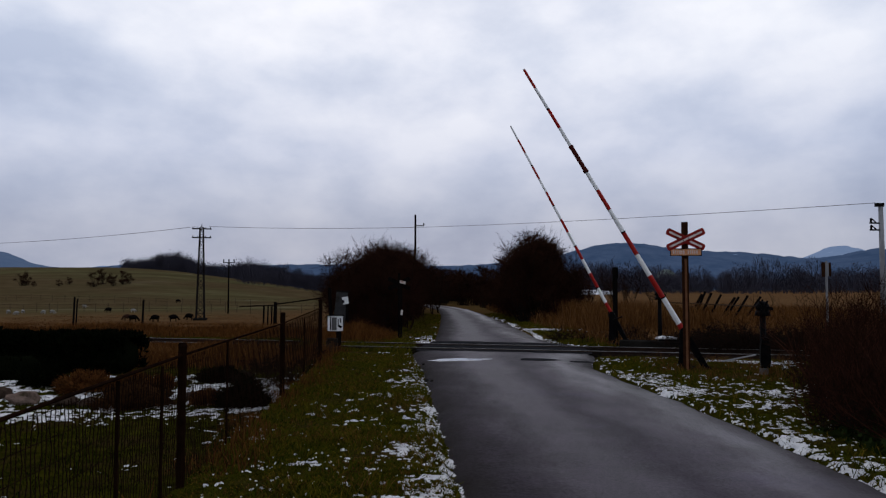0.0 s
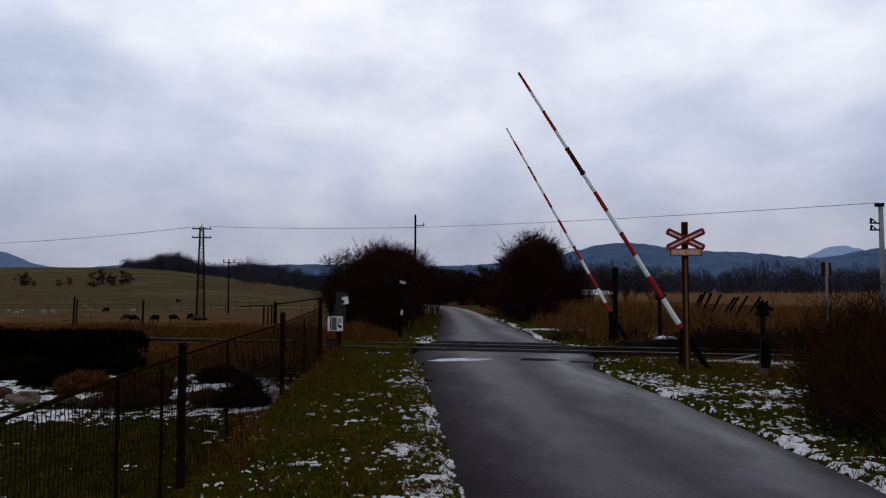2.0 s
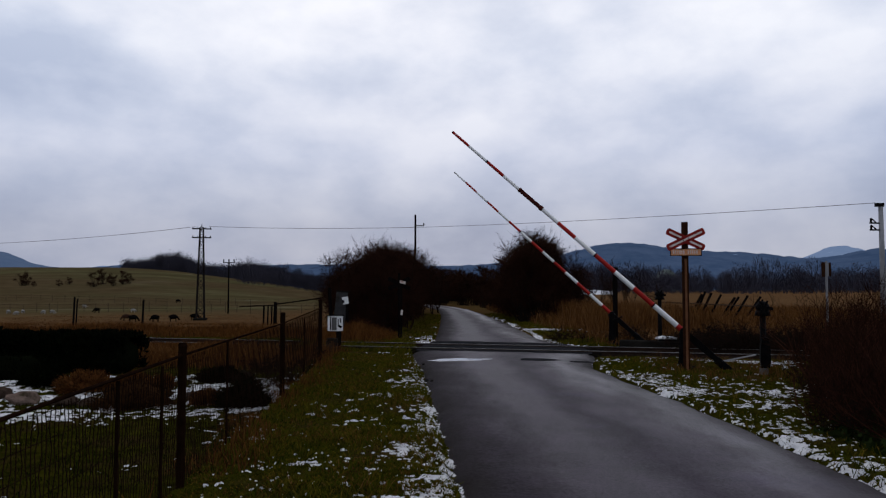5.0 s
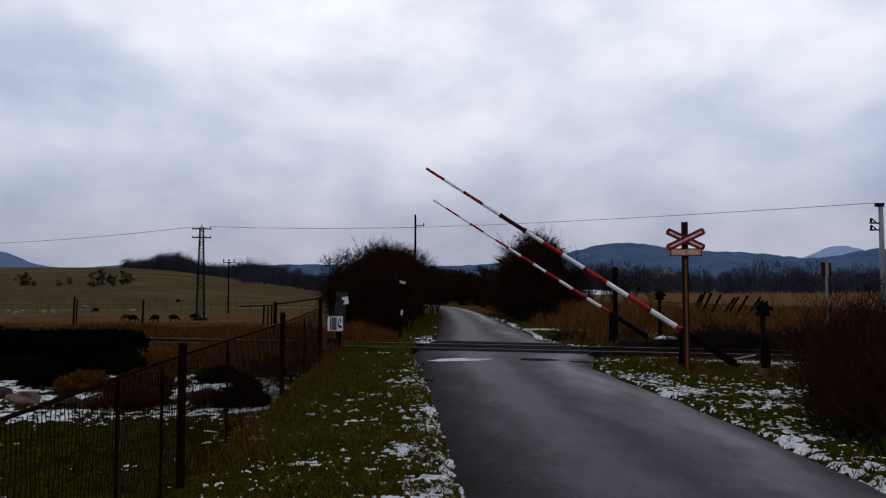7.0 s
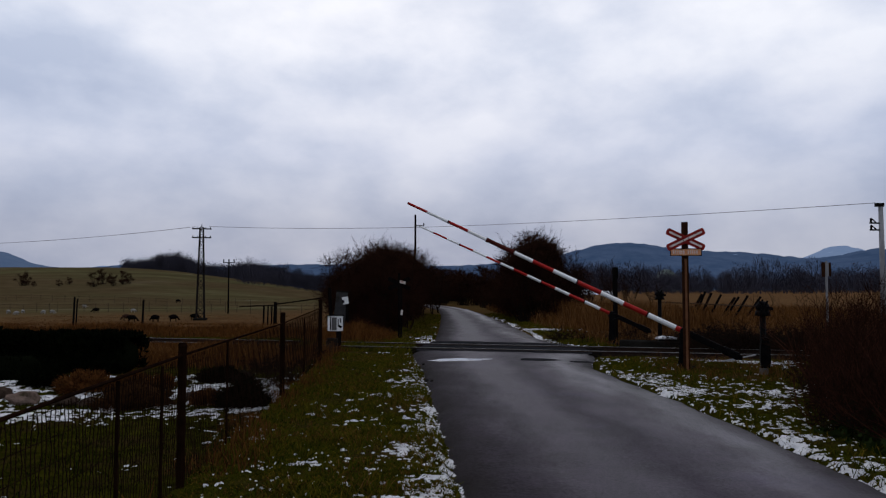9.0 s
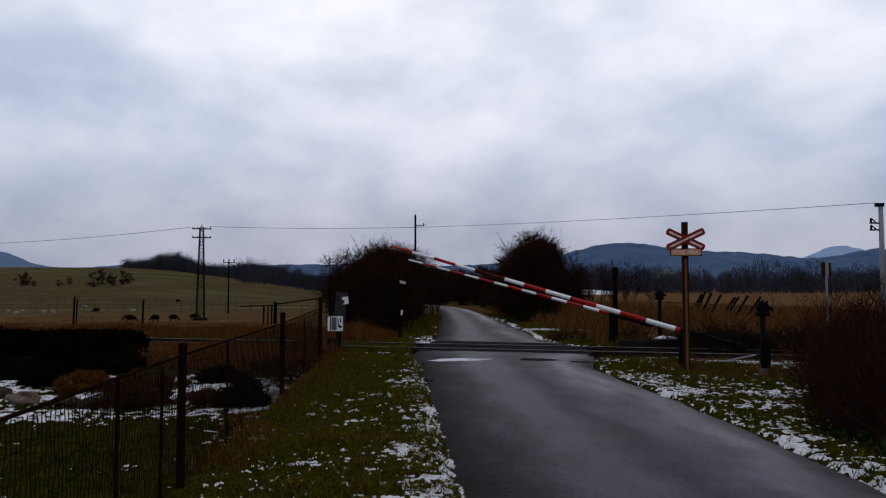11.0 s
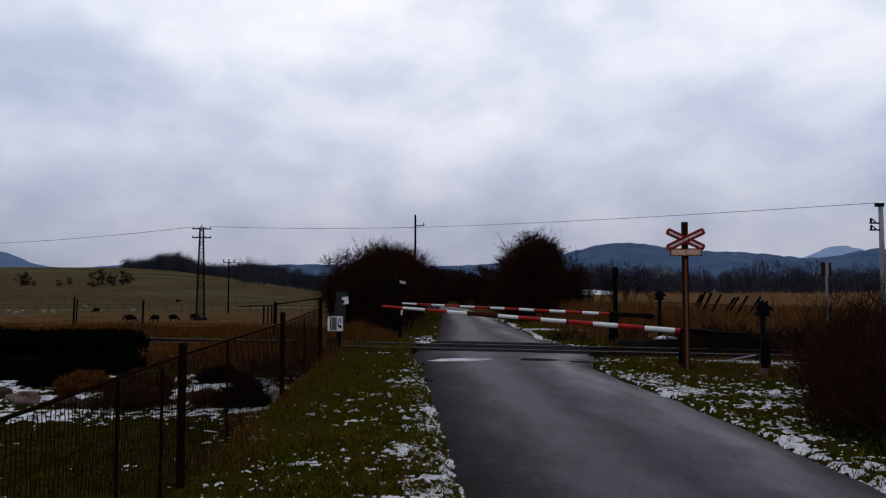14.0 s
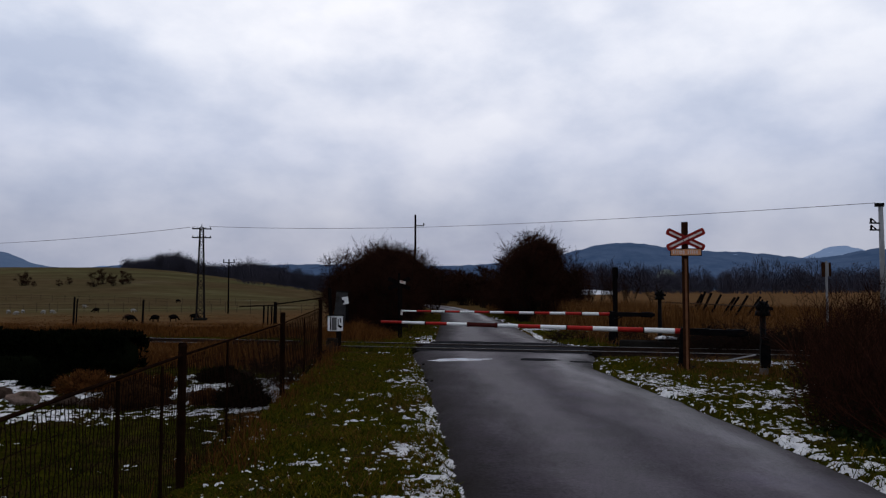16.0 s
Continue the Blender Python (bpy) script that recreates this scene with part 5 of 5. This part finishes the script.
build_mound(-5.85, 12.1, 0.47, 0.4, 0.36, 1, M["heather"], "rust-brown heather clump in the rockery")
build_mound(-5.25, 12.6, 0.3, 0.26, 0.26, 2, M["heather"], "rust-brown heather clump in the rockery")
build_mound(-4.75, 12.5, 0.2, 0.2, 0.22, 8, M["heather"], "small ochre heather clump in the rockery")
build_mound(-4.35, 10.5, 0.56, 0.45, 0.46, 3, M["dark_heather"], "dark brown heather clump with snow round it")
build_mound(-3.4, 10.7, 0.24, 0.22, 0.2, 4, M["heather"], "small brown heather clump in snow")
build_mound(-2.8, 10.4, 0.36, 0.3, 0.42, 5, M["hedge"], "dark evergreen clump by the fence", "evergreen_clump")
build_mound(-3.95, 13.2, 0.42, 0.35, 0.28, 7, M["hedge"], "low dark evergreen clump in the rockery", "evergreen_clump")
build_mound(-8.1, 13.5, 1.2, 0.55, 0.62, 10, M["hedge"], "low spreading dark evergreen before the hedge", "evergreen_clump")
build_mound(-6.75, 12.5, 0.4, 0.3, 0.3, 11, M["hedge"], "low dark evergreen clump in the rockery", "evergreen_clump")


def build_rock(x, y, sx, sy, sz, seed, mat):
    s = Shape().ball((0, 0, sz * 0.3), sx, sy, sz, 16, 10, 0.55, seed)
    ob = part("rock", s, mat, None, "rounded grey-brown garden rock in patchy snow" if mat == M["rock"] else "dark mossy garden rock in patchy snow", smooth=True)
    ob.matrix_basis = pose(x, y, land(x, y), 0, 0, seed * 37)
    tagged(ob, category="rock", group="rockery rocks")


for i, (x, y, a, b, c, kind) in enumerate(((-6.08, 10.75, 0.22, 0.17, 0.13, "rock"), (-5.5, 10.8, 0.19, 0.15, 0.09, "dark_rock"), (-5.15, 10.75, 0.15, 0.13, 0.08, "dark_rock"), (-6.75, 11.3, 0.2, 0.17, 0.11, "dark_rock"), (-5.0, 11.9, 0.16, 0.13, 0.1, "rock"), (-3.1, 11.6, 0.14, 0.12, 0.1, "dark_rock"), (-3.75, 11.2, 0.15, 0.13, 0.09, "dark_rock"), (-3.6, 13.4, 0.2, 0.15, 0.12, "dark_rock"))):
    build_rock(x, y, a, b, c, i + 1, M[kind])


for x, y, a, seed in ((-0.30, 13.1, 0.035, 21), (-0.2, 13.05, 0.028, 22), (-0.42, 15.9, 0.03, 23), (1.5, 15.6, 0.025, 24)):
    ob = part("clod", Shape().ball((0, 0, a * 0.3), a * 1.6, a, a * 0.6, 12, 8, 0.6, seed), M["dark_concrete"], None, "small dark clod of earth on the road edge", smooth=True)
    ob.matrix_basis = pose(x, y, 0.03, 0, 0, seed * 20)
    tagged(ob, category="clod", group="clods on the road")


# ---- sheep ----
def build_sheep(fleece, label, seed, k=0.82):
    """Grazing sheep; its own x points to the head."""
    s = thing("sheep", pose(0, 0, 0), label, "sheep", "grazing flock")
    b = Shape().ball((0, 0, 0.55), 0.5, 0.23, 0.27, 16, 10, 0.25, seed)
    part("body", b, fleece, s)
    part("neck", Shape().tube((0.38, 0, 0.58), (0.62, 0, 0.30), 0.13, 0.09, 10), fleece, s, smooth=True)
    hd = part("head", Shape().ball((0.68, 0, 0.22), 0.15, 0.08, 0.09, 10, 8), fleece, s)
    for y in (-0.09, 0.09):
        part("ear", Shape().ball((0.6, y, 0.29), 0.03, 0.06, 0.02, 8, 6), fleece, hd)
    for x, y in ((0.3, -0.12), (0.3, 0.12), (-0.32, -0.12), (-0.32, 0.12)):
        part("leg", Shape().tube((x, y, 0.42), (x + 0.02, y, -0.02), 0.055, 0.032, 8), fleece, s)
    part("tail", Shape().tube((-0.48, 0, 0.6), (-0.55, 0, 0.35), 0.04, 0.025, 6), fleece, s)
    for o in s.children_recursive:
        o.data.transform(Matrix.Scale(k, 4))
    return s


dark_sheep = build_sheep(M["fleece_dark"], "black sheep grazing in the meadow", 1)
brown_sheep = build_sheep(M["fleece_brown"], "brown sheep grazing in the meadow", 2)
white_sheep = build_sheep(M["fleece_white"], "white sheep grazing in the pasture", 3, 0.6)





def at_field(u, y, turn):
    """A pose on the meadow y metres ahead, u sideways per metre ahead."""
    return Matrix.Translation((u * y, y, land(u * y, y))) @ Matrix.Rotation(radians(turn), 4, "Z")


walking = dark_sheep
walking_rows = [(0.0, -0.4538, 178), (1.0, -0.4546, 178), (2.0, -0.4562, 178), (3.0, -0.4608, 180), (4.0, -0.4662, 180), (6.3, -0.4708, 200), (7.0, -0.4708, 205), (9.2, -0.4708, 212), (11.5, -0.470, 225), (16.0, -0.4706, 220)]
walk_pair = copy_thing(dark_sheep, at_field(-0.343, 74, 10))
pair_rows = [(0.0, -0.3440, 175), (1.0, -0.3445, 175), (2.0, -0.3420, 150), (3.0, -0.3385, 60), (4.0, -0.3375, 20), (7.0, -0.3375, 12), (16.0, -0.3378, 8)]
for u, y, turn in ((-0.3900, 70, 170), (-0.3660, 71, 30), (-0.3600, 140, 40)):
    copy_thing(dark_sheep, at_field(u, y, turn))
low_sheep = copy_thing(dark_sheep, at_field(-0.4210, 69, 190))
low_rows = [(0.0, -0.4205, 10), (4.2, -0.4205, 10), (9.2, -0.4225, 14), (12.0, -0.4240, 18), (16.0, -0.4240, 20)]
brown_rows = [(0.0, -0.4275, 190), (6.3, -0.4290, 190), (9.2, -0.4285, 196), (12.5, -0.4262, 200), (16.0, -0.4262, 200)]
for i, (u, y, turn) in enumerate(((-0.4205, 99, 10), (-0.5785, 92, 185), (-0.5900, 97, 80), (-0.5700, 98, 95), (-0.5420, 95, 170), (-0.5300, 96, 10), (-0.4870, 120, 20))):
    if i == 0:
        white_sheep.matrix_basis = at_field(u, y, turn)
    else:
        copy_thing(white_sheep, at_field(u, y, turn))


# ---- snow and grass ----
def snow_amount(x, y):
    """How much old snow lies: along the road edges, on the verges and in the garden."""
    if y > 45:
        return 0
    l, r = road_edges(y)
    n = 0.42 * fbm(x, y, 0.9, 7) + 0.45 * fbm(x, y, 3.6, 9) + 0.62 * fbm(x, y, 10.5, 3) + 0.6 * fbm(x, y, 26, 6)
    a = -1.0
    if y < 19.5:
        dl, dr = l - x, x - r
        if -0.05 < dl < 3.2 and x > fence_x(y) + 0.15:
            a = 0.05 - 0.32 * dl if dl < 0.9 else -0.237 - 0.06 * (dl - 0.9)
            a -= 0.018 * max(0, y - 7)
        elif -0.05 < dr < 4.5:
            a = -0.13 - 0.09 * dr if y > 8.8 else -0.04 - 0.4 * dr
            if y > 14.2:
                a -= 0.12
            if y < 10.3:
                a -= 0.35 * max(0, dr - 0.9)
            elif y < 13.2:
                a = -0.16 - 0.03 * dr
        elif x < fence_x(y):
            a = -0.42 + 0.36 * smooth((y - 8.4) / 1.5) * smooth((14.4 - y) / 0.8)
        t = track_offset(x, y)
        if dr > 0 and x > 5.5 and y > 13.5:
            a = max(a, 0.08 if abs(t + 1.9) < 0.4 else -0.4)
    elif y > 21:
        dl, dr = l - x, x - r
        if 0 < dr < 2.8:
            a = (0.14 - 0.5 * dr if y < 24 or dr < 0.3 else -0.4)
            if 28.6 < y < 31.2 and dr < 2.5:
                a = 0.32 - 0.45 * abs(y - 29.9)
            if y > 36:
                a -= 0.1
        elif 0 < dl < 1.6:
            a = (0.06 - 0.35 * dl) if y < 26 else -0.2 - 0.4 * dl
    return a + n * 0.62


def build_snow(name, label, x0, x1, y0, y1, step):
    nx, ny = int((x1 - x0) / step) + 1, int((y1 - y0) / step) + 1
    amt = np.zeros((ny, nx))
    for j in range(ny):
        for i in range(nx):
            amt[j, i] = snow_amount(x0 + i * step, y0 + j * step)
    v, f, idx = [], [], {}

    def vert(i, j):
        if (i, j) not in idx:
            x, y = x0 + i * step, y0 + j * step
            a = amt[j, i]
            idx[i, j] = len(v)
            v.append((x + step * 0.4 * noise.noise(Vector((x * 9, y * 9, 1))), y + step * 0.4 * noise.noise(Vector((x * 9, y * 9, 5))), land(x, y) + (min(0.02, 0.005 + 0.05 * a) if a > 0 else -0.02)))
        return idx[i, j]
    for j in range(ny - 1):
        for i in range(nx - 1):
            c = [(i, j), (i + 1, j), (i + 1, j + 1), (i, j + 1)]
            if sum(amt[q, p] > 0 for p, q in c) >= 2:
                f.append([vert(p, q) for p, q in c])
    if f:
        tagged(part(name, (v, f), M["snow"], None, label, smooth=True), category="snow", kind="stuff")


build_snow("snow_patches", "thin melting snow patches on the near verge", -2.6, 0.5, 3.6, 9.0, 0.022)
build_snow("snow_patches", "thin melting snow patches on the verge by the track", -2.9, 0.2, 9.0, 19.4, 0.035)
build_snow("snow_patches", "thin melting snow patches along the road edge", 3.2, 6.0, 5.0, 10.0, 0.022)
build_snow("snow_patches", "broken melting snow patches round the warning cross", 2.8, 8.0, 10.0, 17.6, 0.032)
build_snow("snow_patches", "melting snow patches round the rockery in the garden", -9.5, -2.2, 4.0, 15.0, 0.042)
build_snow("snow_patches", "melting snow strips on the verge beyond the track", -2.2, 7.0, 21.2, 44.0, 0.10)


def blades(name, label, mat, seed, spots, hmin, hmax, width, lean, category="grass"):
    """Bent blades at the given spots: x, y and a factor of height."""
    r = np.random.default_rng(seed)
    v, f = [], []
    for x, y, s in spots:
        z = land(x, y) - 0.01
        h = r.uniform(hmin, hmax) * s
        a = r.uniform(0, 6.283)
        b = r.uniform(0, 6.283)
        l = h * lean * r.uniform(0.3, 1.4)
        w = width * r.uniform(0.6, 1.3)
        cx, cy = math.cos(a) * w, math.sin(a) * w
        dx, dy = math.cos(b) * l, math.sin(b) * l
        k = len(v)
        v += [(x - cx, y - cy, z), (x + cx, y + cy, z), (x + dx * 0.35 + cx * 0.7, y + dy * 0.35 + cy * 0.7, z + h * 0.6), (x + dx * 0.35 - cx * 0.7, y + dy * 0.35 - cy * 0.7, z + h * 0.6), (x + dx, y + dy, z + h)]
        f += [(k, k + 1, k + 2, k + 3), (k + 3, k + 2, k + 4)]
    tagged(part(name, (v, f), mat, None, label), category=category, kind="stuff")


def spots_in(seed, n, x0, x1, y0, y1, ok, power=1.0):
    r = np.random.default_rng(seed)
    out = []
    while len(out) < n:
        u = r.random() ** power
        x, y = r.uniform(x0, x1), y0 + (y1 - y0) * u
        s = ok(x, y)
        if s > 0:
            out.append((x, y, s))
    return out


def free(x, y, margin=0.0):
    l, r = road_edges(y)
    return (x < l - 0.02 - margin or x > r + 0.02 + margin) and abs(track_offset(x, y)) > 1.3


def verge(x, y):
    if not free(x, y) or x < fence_x(y):
        return 0
    c = 0.55 + 0.6 * fbm(x, y, 0.8, 2) + 0.5 * fbm(x, y, 3.0, 5)
    return max(0.25, c) * (0.85 if snow_amount(x, y) > 0.02 else 1)


def lawn(x, y):
    if x > fence_x(y):
        return 0
    return max(0.25, 0.6 + 0.5 * fbm(x, y, 0.7, 2)) * (0.4 if snow_amount(x, y) > 0.02 else 1)


blades("verge_grass", "short wet green and straw grass of the verge", M["grass"], 1, spots_in(1, 75000, -2.7, 0.3, 2.6, 19, verge, 1.6), 0.03, 0.13, 0.0055, 1.1)
blades("verge_grass", "dead straw-brown grass among the green of the verge", M["straw"], 12, spots_in(12, 12000, -2.7, 0.2, 2.6, 19, lambda x, y: verge(x, y) if fbm(x, y, 0.9, 11) > 0.05 else 0, 1.5), 0.03, 0.12, 0.005, 1.3)
blades("verge_grass", "short wet grass along the road edge", M["grass"], 2, spots_in(2, 26000, 3.0, 8.5, 5, 18, verge, 1.3), 0.04, 0.15, 0.006, 1.0)
blades("lawn_grass", "short dark garden lawn with snow", M["lawn"], 3, spots_in(3, 60000, -10, -2.0, 3.2, 14.5, lawn, 1.4), 0.03, 0.09, 0.005, 0.9)
blades("verge_grass", "green grass strip beyond the track", M["grass"], 4, spots_in(4, 26000, -3.2, 7.5, 21.5, 48, lambda x, y: (0.7 + 0.5 * fbm(x, y, 0.5)) if free(x, y) and snow_amount(x, y) < 0.03 and (road_edges(y)[0] - 1.6 < x < road_edges(y)[1] + 2.2) else 0, 1.3), 0.06, 0.18, 0.009, 0.9)
blades("dry_grass", "rusty dry grass along the garden fence", M["red_straw"], 5, spots_in(5, 5500, -3.2, -1.2, 4.5, 19.5, lambda x, y: max(0, 1.2 - abs(x - fence_x(y) - 0.1) / 0.45) * max(0.0, 0.35 + fbm(x, y, 0.9, 4)), 1.0), 0.15, 0.42, 0.005, 0.6)


def meadow(x, y):
    if not free(x, y, 1.2) or track_offset(x, y) < 2.0 or (6.6 < x < 13 and track_offset(x, y) < 4.2):
        return 0
    return max(0.3, 0.75 + 0.9 * fbm(x, y, 0.25, 6))


blades("dry_grass", "tall golden dry grass of the meadow", M["straw"], 6, spots_in(6, 42000, 3.5, 30, 21, 62, meadow, 1.2), 0.25, 0.6, 0.012, 0.6)
blades("dry_grass", "rusty dry weeds before the field", M["red_straw"], 7, spots_in(7, 30000, -26, -2.2, 21.5, 33, meadow, 1.0), 0.12, 0.34, 0.010, 0.7)
blades("dry_grass", "golden dry grass of the sheep field", M["straw"], 8, spots_in(8, 26000, -48, -3, 40, 90, meadow, 1.1), 0.04, 0.12, 0.02, 0.9)
blades("dry_grass", "tall rusty reeds beside the dark thicket", M["straw"], 9, spots_in(9, 9000, 4.0, 11.5, 29, 46, lambda x, y: 1.0 if x > 0.115 * y + 1.0 and free(x, y, 2.6) else 0), 0.5, 1.25, 0.012, 0.4)
blades("dry_grass", "dry tufts by the barrier", M["straw"], 10, spots_in(10, 3500, 4.3, 9, 13.2, 17.2, lambda x, y: max(0, 0.5 + fbm(x, y, 1.2, 8)) if free(x, y, 0.4) else 0), 0.08, 0.3, 0.005, 0.8)
blades("dry_grass", "rusty tuft of dry grass by the far verge", M["red_straw"], 11, spots_in(11, 5000, -4.6, -1.5, 22.3, 27, lambda x, y: max(0, 1.1 - abs(x + 3.0) / 1.6)), 0.25, 0.65, 0.009, 0.6)


blades("dry_grass", "rusty dry weeds between the garden and the track", M["red_straw"], 13, spots_in(13, 16000, -12, -3.0, 15.3, 20.6, lambda x, y: max(0.0, 0.75 + 0.9 * fbm(x, y, 0.6, 12)) if x < fence_x(y) - 0.05 and track_offset(x, y) < -0.9 else 0), 0.12, 0.42, 0.007, 0.7)
blades("dry_grass", "straw-coloured weeds between the garden and the track", M["straw"], 14, spots_in(14, 11000, -12, -3.0, 16.0, 20.6, lambda x, y: max(0.0, 0.6 + 0.9 * fbm(x, y, 0.6, 14)) if x < fence_x(y) - 0.05 and track_offset(x, y) < -0.9 else 0), 0.12, 0.4, 0.007, 0.7)


blades("dry_grass", "rusty dry weeds along the near side of the track", M["red_straw"], 15, spots_in(15, 14000, -11, -3.1, 18.5, 22.5, lambda x, y: 0.8 + 0.4 * fbm(x, y, 0.8, 3) if -2.4 < track_offset(x, y) < -1.1 and x > -9.3 else 0), 0.08, 0.24, 0.008, 0.5)


blades("verge_grass", "thin grass growing between the rails", M["grass"], 16, spots_in(16, 9000, -4.2, -0.85, 18.5, 23, lambda x, y: 0.9 + 0.4 * fbm(x, y, 1.1, 3) if abs(track_offset(x, y)) < 1.8 and x < road_edges(y)[0] - 0.05 else 0), 0.08, 0.22, 0.007, 0.8)


def build_bramble_leaves():
    r = np.random.default_rng(77)
    v, f = [], []
    for _ in range(2600):
        x, y = r.uniform(4.3, 6.8), r.uniform(6.2, 8.8)
        if x < road_edges(y)[1] + 0.5:
            continue
        z = land(x, y) + r.uniform(0.02, 0.35) * min(1, (x - 4.2) / 1.0)
        d, e = r.normal(0, 1, 3) * 0.03, r.normal(0, 1, 3) * 0.02
        p = np.array([x, y, z])
        k = len(v)
        v += [tuple(p - d), tuple(p + e), tuple(p + d), tuple(p - e)]
        f.append((k, k + 1, k + 2, k + 3))
    tagged(part("bramble_leaves", (v, f), M["bush_leaf"], None, "low green bramble leaves under the shrubs"), category="leaves", kind="stuff")


build_bramble_leaves()


# ---- what moves ----
def motions():
    walk(near_boom, [(t, boom_pose(NEAR_PIVOT, a)) for t, a in NEAR_ANGLES])
    walk(far_boom, [(t, boom_pose(FAR_PIVOT, a)) for t, a in FAR_ANGLES])
    walk(walking, [(t, at_field(u, 99, a)) for t, u, a in walking_rows])
    walk(walk_pair, [(t, at_field(u, 76, a)) for t, u, a in pair_rows])
    walk(low_sheep, [(t, at_field(u, 69, a)) for t, u, a in low_rows])
    walk(brown_sheep, [(t, at_field(u, 73, a)) for t, u, a in brown_rows])
    walk(build_clouds_ob, [(0.0, pose(0, 0, 0, 0, 0, 1.2)), (16.0, pose(0, 0, 0, 0, 0, -1.2))])


motions()
